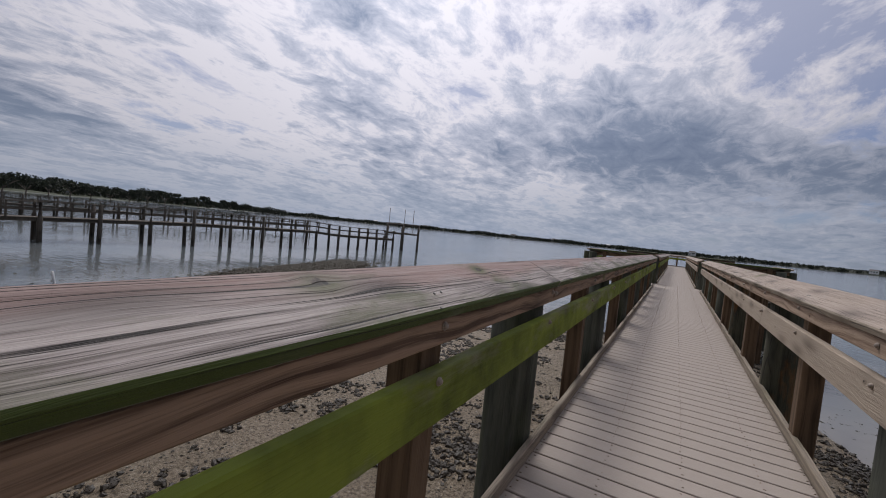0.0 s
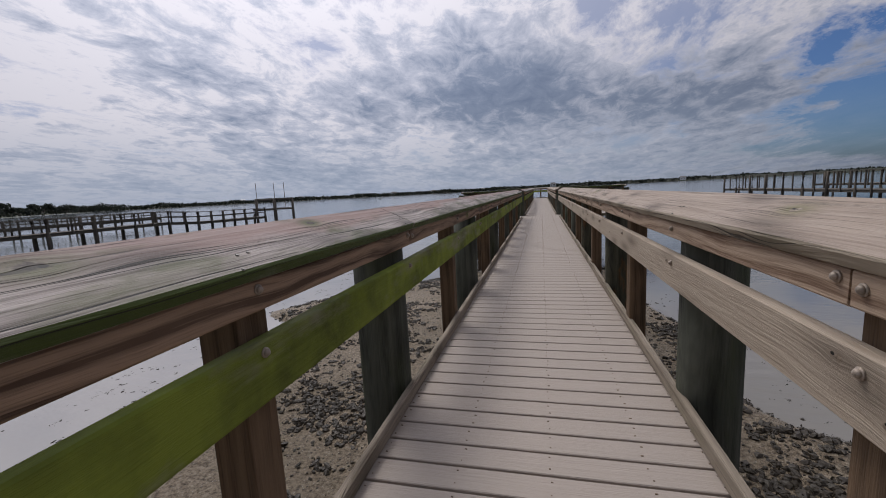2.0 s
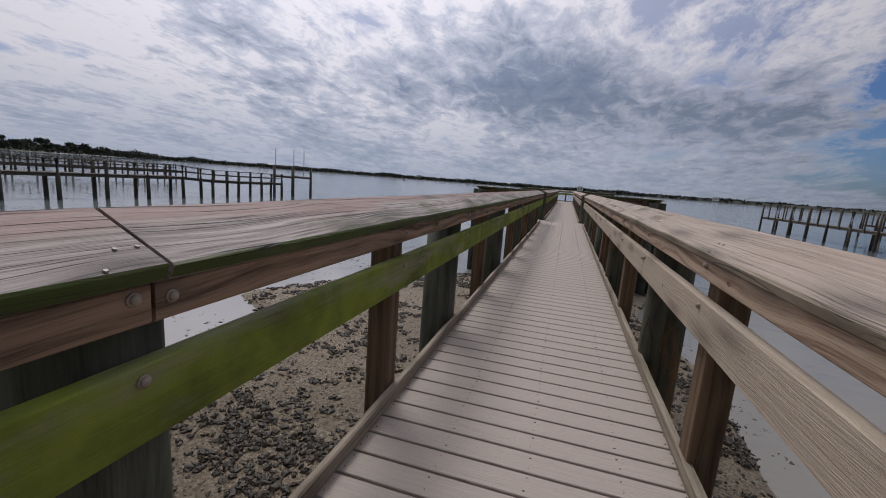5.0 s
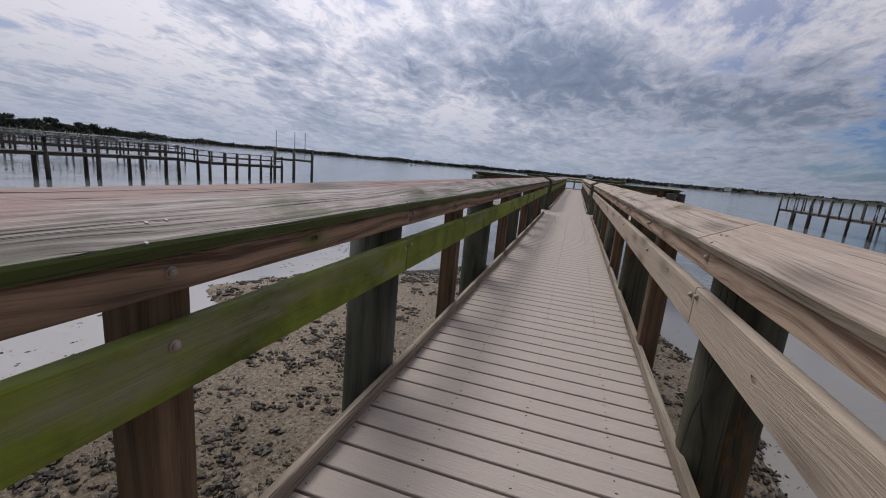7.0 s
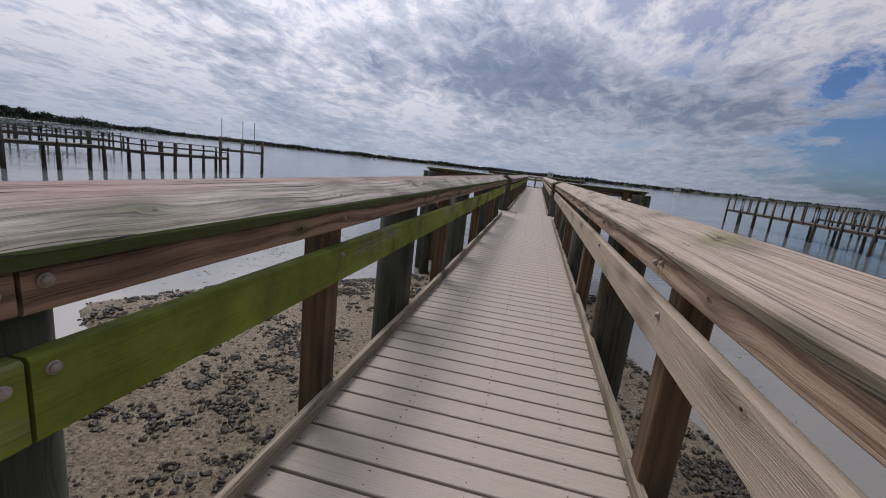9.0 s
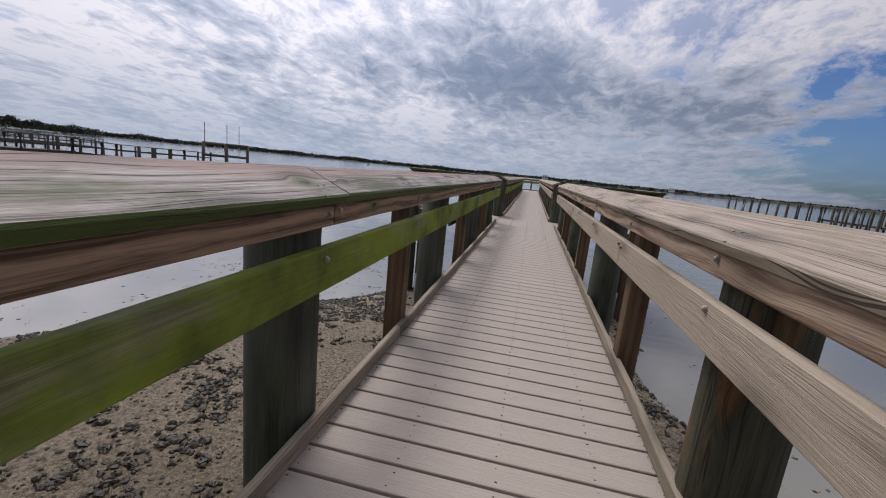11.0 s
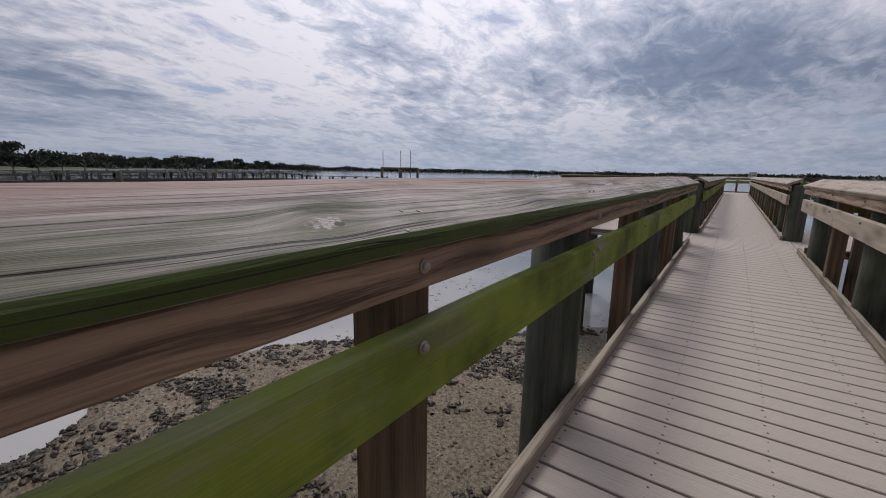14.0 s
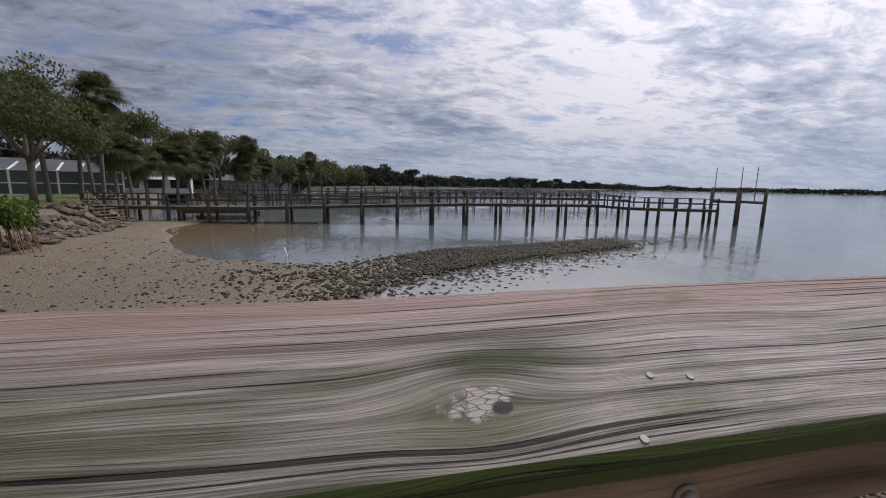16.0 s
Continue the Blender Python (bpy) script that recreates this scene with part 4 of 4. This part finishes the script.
def polar(az, dist, z=None):
    """A spot by azimuth to the left of the pier's line, seen from its rail."""
    x, y = -0.34 - dist * math.sin(radians(az)), 8.75 + dist * math.cos(radians(az))
    return (x, y, ground_z(x, y) if z is None else z)


protos = [palm("green cabbage palm with slim grey trunk on the bank", 5.9, 1, 0.5), palm("green cabbage palm with leaning trunk", 5.1, 2, 1.3), palm("tall green cabbage palm", 7.9, 3, 0.3)]
spots = [(121.5, 36, 0), (119.0, 38, 1), (117.2, 39, 2), (115.9, 42, 1), (114.6, 44, 0), (113.2, 47, 1), (112.0, 50, 0), (110.6, 50, 0), (109.0, 52, 1), (107.6, 55, 0), (106.6, 57, 2),
         (104.8, 60, 1), (103.0, 60, 2), (102.0, 66, 1), (100.6, 70, 0), (98.2, 76, 1), (97.0, 80, 0), (95.5, 84, 2), (122.6, 46, 2), (118.0, 48, 0), (109.8, 64, 2)]
for i, (az, dist, k) in enumerate(spots):
    if i < 3:
        protos[i].matrix_world = pose(*polar(az, dist), 0, 0, 40 * i)
    else:
        copy_thing(protos[k], pose(*polar(az, dist), 0, 0, 73 * i))

broad_tree("live_oak", "broad live oak with grey-green hanging foliage", polar(122.6, 33), 6.6, 3.8, 11, leaves=11000, size=0.085)
broad_tree("live_oak", "live oak with spreading dark crown behind the palms", polar(126.5, 31), 8.2, 4.2, 12, leaves=11000, size=0.085)
broad_tree("live_oak", "dark oak behind the houses", polar(118.5, 62), 9.5, 6.0, 13, leaves=6000, size=0.18)
broad_tree("live_oak", "dark oak behind the houses", polar(112.5, 70), 9.0, 6.0, 14, leaves=6000, size=0.18)
broad_tree("live_oak", "dark oak behind the lawn", polar(106.0, 78), 8.5, 6.0, 15, leaves=6000, size=0.18)
broad_tree("bare_tree", "pale half-bare tree among the palms", polar(99.6, 72), 7.6, 3.6, 16, leaves=500, size=0.14)
rnd = random.Random(5)
for k in range(26):
    az = 101 - k * 1.75
    dist = 78 * 1.062 ** (k * 1.18)
    h = rnd.uniform(6.0, 8.4) * (1 + k * 0.012)
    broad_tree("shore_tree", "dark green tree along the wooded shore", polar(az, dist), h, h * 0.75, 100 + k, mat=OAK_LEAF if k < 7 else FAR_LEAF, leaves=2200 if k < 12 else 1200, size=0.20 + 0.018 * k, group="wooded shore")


def far_woods(name, label, az0, az1, near, far, low, high, n, size, leaves=14):
    rnd = random.Random(n)
    bm = bmesh.new()
    for k in range(n):
        f = k / (n - 1)
        az = radians(az0 + (az1 - az0) * f)
        dist = near + (far - near) * f + rnd.uniform(-20, 20)
        x, y = -math.sin(az) * dist, 8 + math.cos(az) * dist
        h = low + (high - low) * max(0, noise.noise(Vector((f * 34, 0, n)))) * 1.7 + rnd.uniform(0, 1.2)
        crown(bm, rnd, (x, y, -1.5 + h * 0.5), (size * 4, size * 4, h * 0.5), leaves, size)
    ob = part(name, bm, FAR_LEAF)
    return tagged(ob, label, "woods", kind="stuff")


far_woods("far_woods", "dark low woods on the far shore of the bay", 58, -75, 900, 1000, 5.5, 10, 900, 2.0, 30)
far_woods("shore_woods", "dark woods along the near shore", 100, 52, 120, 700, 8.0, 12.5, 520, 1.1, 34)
# Beyond azimuth 150: unseen trees added behind the camera to block low skylight.
far_woods("back_woods", "dense dark trees behind the houses, plus an unseen stretch added to dim skylight", 236, 96, 62, 108, 6.5, 9, 900, 0.6, 60)
# low land under the far woods
bm = bmesh.new()
ring = [(radians(62 - 142 * k / 60), 935) for k in range(61)]
inner = [bm.verts.new((-math.sin(a) * r, 8 + math.cos(a) * r, -2.2)) for a, r in ring]
crest = [bm.verts.new((-math.sin(a) * (r + 12), 8 + math.cos(a) * (r + 12), 3.2)) for a, r in ring]
outer = [bm.verts.new((-math.sin(a) * (r + 300), 8 + math.cos(a) * (r + 300), 3.6)) for a, r in ring]
for u, v in ((inner, crest), (crest, outer)):
    for k in range(60):
        bm.faces.new((u[k], u[k + 1], v[k + 1], v[k]))
tagged(part("far_shore", bm, FAR_LEAF), "low dark land across the bay", "shore", kind="structure")


def far_house(az, dist, wide, high, color):
    e = thing("far_house", "small pale house on the far shore", "house", "houses across the bay", m=pose(-math.sin(radians(az)) * dist, 8 + math.cos(radians(az)) * dist, 0.9, 0, 0, az))
    bm = bmesh.new()
    box(bm, -wide / 2, wide / 2, -3, 3, -1, high)
    part("wall", bm, color, e)
    bm = bmesh.new()
    prism_roof(bm, wide, 6, high, high * 0.6)
    part("roof", bm, ROOF if color is WHITE else WHITE, e)
    for k in range(3):
        bm = bmesh.new()
        x = wide * (k - 1) * 0.28
        box(bm, x - 0.7, x + 0.7, -3.06, -2.98, high * 0.35, high * 0.75)
        part("window", bm, GLASS, e)


def prism_roof(bm, wide, deep, z, h, over=0.4):
    w, d = wide / 2 + over, deep / 2 + over
    v = [bm.verts.new(p) for p in ((-w, -d, z), (w, -d, z), (w, d, z), (-w, d, z), (-w * 0.75, 0, z + h), (w * 0.75, 0, z + h))]
    for f in ((0, 1, 5, 4), (1, 2, 5), (2, 3, 4, 5), (3, 0, 4), (3, 2, 1, 0)):
        bm.faces.new([v[i] for i in f])


for az, wide, high, c in ((20.5, 12, 4, WHITE), (15, 10, 3.5, WHITE), (-1.6, 12, 5, WHITE), (8, 9, 3, CONCRETE), (33, 12, 4, WHITE), (-17, 11, 4, WHITE), (40, 9, 4, CONCRETE)):
    far_house(az, 925, wide, high, c)

# a small boat far out
boat = thing("motor_boat", "small pale motor boat far out on the bay", "boat", m=pose(-math.sin(radians(22.4)) * 420, 2 + math.cos(radians(22.4)) * 420, WATER_Z, 0, 0, 70))
bm = bmesh.new()
v = [bm.verts.new(p) for p in ((-3.4, -1.1, 0.1), (2, -1.1, 0.1), (3.6, 0, 0.2), (2, 1.1, 0.1), (-3.4, 1.1, 0.1), (-3.5, -1.3, 1.0), (2.2, -1.35, 1.1), (4.2, 0, 1.4), (2.2, 1.35, 1.1), (-3.5, 1.3, 1.0))]
for k in range(5):
    bm.faces.new((v[k], v[(k + 1) % 5], v[5 + (k + 1) % 5], v[5 + k]))
bm.faces.new(v[5:])
part("hull", bm, WHITE, boat)
bm = bmesh.new()
box(bm, -1.2, 1.0, -0.8, 0.8, 1.0, 2.4)
part("cabin", bm, GLASS, boat)


# ---------------------------------------------------------------- houses on the bank
def pool_house():
    e = thing("house", "low house with a white-framed screened pool enclosure", "house", m=pose(*polar(120.6, 54), 0, 0, 120.6 - 90 + 84))
    bm = bmesh.new()
    box(bm, -8.0, 4.5, 1.5, 8, -0.3, 2.6)
    part("wall", bm, WHITE, e)
    bm = bmesh.new()
    box(bm, -8.6, 5.1, 0.9, 8.6, 2.6, 2.75)
    prism_slope(bm, -8.6, 5.1, 0.9, 4.7, 2.7, 3.3, 0.12)
    prism_slope(bm, -8.6, 5.1, 8.6, 4.7, 2.7, 3.3, 0.12)
    part("roof", bm, ROOF, e)
    for x in (-6.5, -3.8, -1.0, 2.2):
        bm = bmesh.new()
        box(bm, x - 0.8, x + 0.8, 1.42, 1.52, 0.3, 2.2)
        part("window", bm, GLASS, e)
    for k in range(9):
        x = -7.5 + 1.55 * k
        bm = bmesh.new()
        box(bm, x - 0.08, x + 0.08, -3.04, -2.96, -0.3, 2.15)
        prism_slope(bm, x - 0.08, x + 0.08, -3.0, 1.5, 2.12, 2.95, 0.10)
        part("cage_frame", bm, WHITE, e)
    for z in (0.0, 1.0, 2.12):
        bm = bmesh.new()
        box(bm, -7.5, 4.95, -3.05, -2.97, z, z + 0.09)
        part("cage_rail", bm, WHITE, e)
    bm = bmesh.new()
    box(bm, -7.5, 4.95, -3.0, -2.98, -0.3, 2.12)
    part("screen", bm, SCREEN, e)
    bm = bmesh.new()
    prism_slope(bm, -7.5, 4.95, -3.0, 1.45, 2.13, 2.93, 0.02)
    part("screen_roof", bm, SCREEN, e)


def awning_house():
    e = thing("house", "low white house with striped window awnings", "house", m=pose(*polar(112.8, 62), 0, 0, 112.8 - 6))
    bm = bmesh.new()
    box(bm, -3.6, 4.0, 0, 6, -0.3, 2.3)
    part("wall", bm, WHITE, e)
    bm = bmesh.new()
    prism_slope(bm, -4.1, 4.5, -0.5, 3, 2.3, 3.0, 0.12)
    prism_slope(bm, -4.1, 4.5, 6.5, 3, 2.3, 3.0, 0.12)
    part("roof", bm, ROOF, e)
    for x in (-2.3, 0.2, 2.7):
        bm = bmesh.new()
        box(bm, x - 0.9, x + 0.9, -0.06, 0.02, 0.5, 1.9)
        part("window", bm, GLASS, e)
        bm = bmesh.new()
        prism_slope(bm, x - 1.05, x + 1.05, -0.9, -0.04, 1.55, 2.15, 0.05)
        part("awning", bm, WHITE, e)


pool_house()
awning_house()
broad = thing("house", "pale house half hidden behind the shore palms", "house", m=pose(*polar(102.5, 84), 0, 0, 100))
bm = bmesh.new()
box(bm, -7, 7, 0, 6, -0.3, 2.5)
part("wall", bm, WHITE, broad)
bm = bmesh.new()
prism_slope(bm, -7.6, 7.6, -0.6, 3, 2.5, 3.6, 0.12)
prism_slope(bm, -7.6, 7.6, 6.6, 3, 2.5, 3.6, 0.12)
part("roof", bm, ROOF, broad)

# rubble bank, timber steps, seawall
rip = thing("riprap_bank", "bank of piled brown rubble stones below the lawn", "riprap")
rnd = random.Random(21)
for k in range(300):
    x = rnd.uniform(-34.5, -17)
    f = rnd.random()
    y = shore_y(x) + 1.6 - 3.4 * f
    z = ground_z(x, y) + rnd.uniform(0.0, 0.16)
    vs, fs = lump(rnd, rnd.uniform(0.20, 0.38), 0.7)
    obj("stone", [tuple(v + Vector((x, y, z))) for v in vs], fs, ROCK, rip)

steps = thing("timber_steps", "grey wooden steps down the rubble bank", "steps", m=pose(-31.2, -6.6, -1.45, 0, 0, -30))
for k in range(5):
    bm = bmesh.new()
    box(bm, -0.7, 0.7, -0.30 * k - 0.15, -0.30 * k + 0.15, 0.19 * k, 0.19 * k + 0.05)
    part("tread", bm, KICK, steps)
for x in (-0.7, 0.7):
    bm = bmesh.new()
    tube(bm, [(x, 0.2, 0.75), (x, -1.4, 1.75)], [0.04, 0.04], 6)
    tube(bm, [(x, 0.1, -0.2), (x, 0.1, 0.75)], [0.04, 0.04], 6)
    tube(bm, [(x, -1.3, 0.6), (x, -1.3, 1.75)], [0.04, 0.04], 6)
    part("handrail", bm, KICK, steps)

bm = bmesh.new()
prism(bm, [(-0.15, -2.6), (0.15, -2.6), (0.15, -0.62), (-0.15, -0.62)], 0, 26, 0.01, 2.0, 0.02)
wall = part("seawall", bm, CONCRETE)
wall.matrix_world = pose(-40, -12.0, 0, 0, 0, 98)
tagged(wall, "low stained concrete seawall by the dock", "seawall", kind="structure")

# mangrove bush on the beach
bush = thing("mangrove_bush", "bright green mangrove bush on reddish stems", "bush", m=pose(*polar(126.0, 21.5)))
rnd = random.Random(8)
bm = bmesh.new()
for k in range(60):
    a, r = rnd.uniform(0, 6.3), rnd.uniform(0.1, 1.5)
    tube(bm, [(math.cos(a) * r, math.sin(a) * r, -0.15), (math.cos(a) * r * 0.8, math.sin(a) * r * 0.8, 1.1)], [0.02, 0.015], 5)
part("stem_cluster", bm, BUSH_STEM, bush, "reddish brown stems")
bm = bmesh.new()
for k in range(16):
    a, r = rnd.uniform(0, 6.3), rnd.uniform(0.0, 1.2)
    crown(bm, rnd, (math.cos(a) * r, math.sin(a) * r, rnd.uniform(1.0, 1.7)), (0.55, 0.55, 0.4), 260, 0.075)
part("foliage", bm, BUSH_LEAF, bush)

stake = thing("marker_stake", "leaning white plastic marker stake in the shallows", "stake", m=pose(-17.2, 6.2, -2.0, 12, 8, 0))
bm = bmesh.new()
tube(bm, [(0, 0, -0.3), (0, 0, 0.55)], [0.035, 0.035], 10)
part("pipe", bm, WHITE, stake, smooth=True)


# ---------------------------------------------------------------- oyster clumps on the flats
def shard(r, size):
    """A thin, bent shell blade."""
    q = Euler((r.uniform(0, 6.3), r.uniform(0, 6.3), r.uniform(0, 6.3))).to_matrix()
    w, h = size * r.uniform(0.35, 0.6), size * 0.16
    pts = ((-size, 0, 0), (-size * 0.4, -w, h), (size * 0.5, -w * 0.8, h * 0.6), (size, 0.1 * w, 0), (size * 0.4, w, h), (-size * 0.5, w * 0.8, h * 0.8), (0, 0, h * 2.4), (0, 0, -h))
    tri = [(0, 1, 6), (1, 2, 6), (2, 3, 6), (3, 4, 6), (4, 5, 6), (5, 0, 6), (1, 0, 7), (2, 1, 7), (3, 2, 7), (4, 3, 7), (5, 4, 7), (0, 5, 7)]
    return [q @ Vector(p) for p in pts], tri


def clumps(name, label, places, mat=SHELL, blades=0):
    """Rough lumps on the flats, each with a few shell blades standing out of it."""
    verts, faces = [], []
    for x, y, size, r in places:
        z = max(ground_z(x, y), WATER_Z - 0.03)
        bits = [(lump(r, size, 0.75), (0, 0, size * 0.08))]
        if blades and size > 0.03:
            bits += [(shard(r, size * r.uniform(0.25, 0.5)), (r.gauss(0, 0.45) * size, r.gauss(0, 0.45) * size, size * r.uniform(0.1, 0.45))) for _ in range(blades)]
        for (vs, fs), (dx, dy, dz) in bits:
            o = len(verts)
            verts += [(v.x + x + dx, v.y + y + dy, v.z + z + dz) for v in vs]
            faces += [(i + o, j + o, k + o) for i, j, k in fs]
    ob = obj(name, verts, faces, mat)
    return tagged(ob, label, "oysters", kind="stuff")


rnd = random.Random(77)
near, bar, beach_bits = [], [], []
def oyster_share(x, y):
    dense = noise.noise(Vector((x * 0.55, y * 0.55, 11))) * 0.5 + 0.5
    edge = 0.6 * math.exp(-((x + 6.0) / 2.2) ** 2) + 0.75 * math.exp(-((x + 1.5) / 2.5) ** 2) + 0.8 * math.exp(-((x - 2.6) / 1.3) ** 2)
    edge += 0.7 * math.exp(-((x + 4.5) / 1.6) ** 2) * smooth(8.0, 10.0, y)
    return dense ** 1.9 * edge * 1.7 * (1 - 0.65 * smooth(5.5, 7.5, y) * smooth(-2.8, -1.8, x) * (1 - smooth(1.0, 2.0, x)))


while len(near) < 11000:
    x, y = rnd.uniform(-11, 6.5), rnd.uniform(-2, 19)
    if rnd.random() < oyster_share(x, y):
        near.append((x, y, rnd.uniform(0.010, 0.030), rnd))
while len(near) < 33000:
    x, y = rnd.uniform(-11, 6.5), rnd.uniform(-2, 19)
    if rnd.random() < oyster_share(x, y) ** 1.3:
        wide = rnd.choice((0.03, 0.05, 0.08, 0.13))
        for _ in range(int(3 + 90 * wide)):
            near.append((x + rnd.gauss(0, wide), y + rnd.gauss(0, wide * 0.7), rnd.uniform(0.024, 0.056), rnd))
while len(bar) < 10000:
    x, y = rnd.uniform(-25, -8), rnd.uniform(4, 28)
    far_side = smooth(-3.2, 0.6, -(x + 13.2) * 0.893 - (y - 8.6) * 0.450)
    if rnd.random() < bar_amount(x, y) ** 0.6 * (0.15 + 0.85 * far_side) * (0.10 + 0.90 * smooth(8.8, 14.0, y)):
        bar.append((x, y, rnd.uniform(0.035, 0.11), rnd))
for _ in range(3200):
    f = rnd.random()
    bar.append((-11.2 - 7.6 * f + rnd.gauss(0.4, 1.1), 8.6 + 14.6 * f - rnd.uniform(0, 1.6), rnd.uniform(0.03, 0.10), rnd))
while len(beach_bits) < 4200:
    x, y = rnd.uniform(-22, -5), rnd.uniform(-2, 9)
    if rnd.random() < 0.15 + 0.85 * smooth(-1, 7, y):
        beach_bits.append((x, y, rnd.uniform(0.012, 0.032) if rnd.random() < 0.7 else rnd.uniform(0.03, 0.07), rnd))
clumps("oyster_clumps", "dark oyster clumps scattered on wet mud", near, SHELL, 4)
clumps("oyster_bar", "dark bar of piled oyster shells in shallow water", bar, BARSHELL, 2)
clumps("shell_debris", "dark shells and stones strewn on the sand", beach_bits)


# ---------------------------------------------------------------- deck planks, last
bm = bmesh.new()
prism_x(bm, -0.67, 0.67, [(0.0095, 0.0), (0.1225, 0.0), (0.1255, -0.003), (0.1255, -0.027), (0.1386, -0.027), (0.1386, -0.031), (0.0065, -0.031), (0.0065, -0.003)])
k0 = math.ceil((-3.2 - SEAM) / PITCH)
k1 = math.floor((37.0 - SEAM) / PITCH)
first = part("plank", bm, PLANK, deck)
plank_mesh = first.data
first.location = (0, SEAM + k0 * PITCH, 0)
for k in range(k0 + 1, k1):
    p = new("plank", plank_mesh)
    p.parent = deck
    p.location = (0, SEAM + k * PITCH, 0)
rnd = random.Random(3)
bm = bmesh.new()
for k in range(k0, int((17 - SEAM) / PITCH)):
    for x in (-0.60, -0.28, 0.06, 0.41, 0.635):
        for dy in (0.034, 0.098):
            y = SEAM + k * PITCH + dy + rnd.uniform(-0.006, 0.006)
            tube(bm, [(x + rnd.uniform(-0.01, 0.01), y, 0.0), (x, y, 0.0012)], [0.0027, 0.0023], 6)
tagged(part("screws", bm, POST, deck, "small dark deck screws"), kind="stuff")
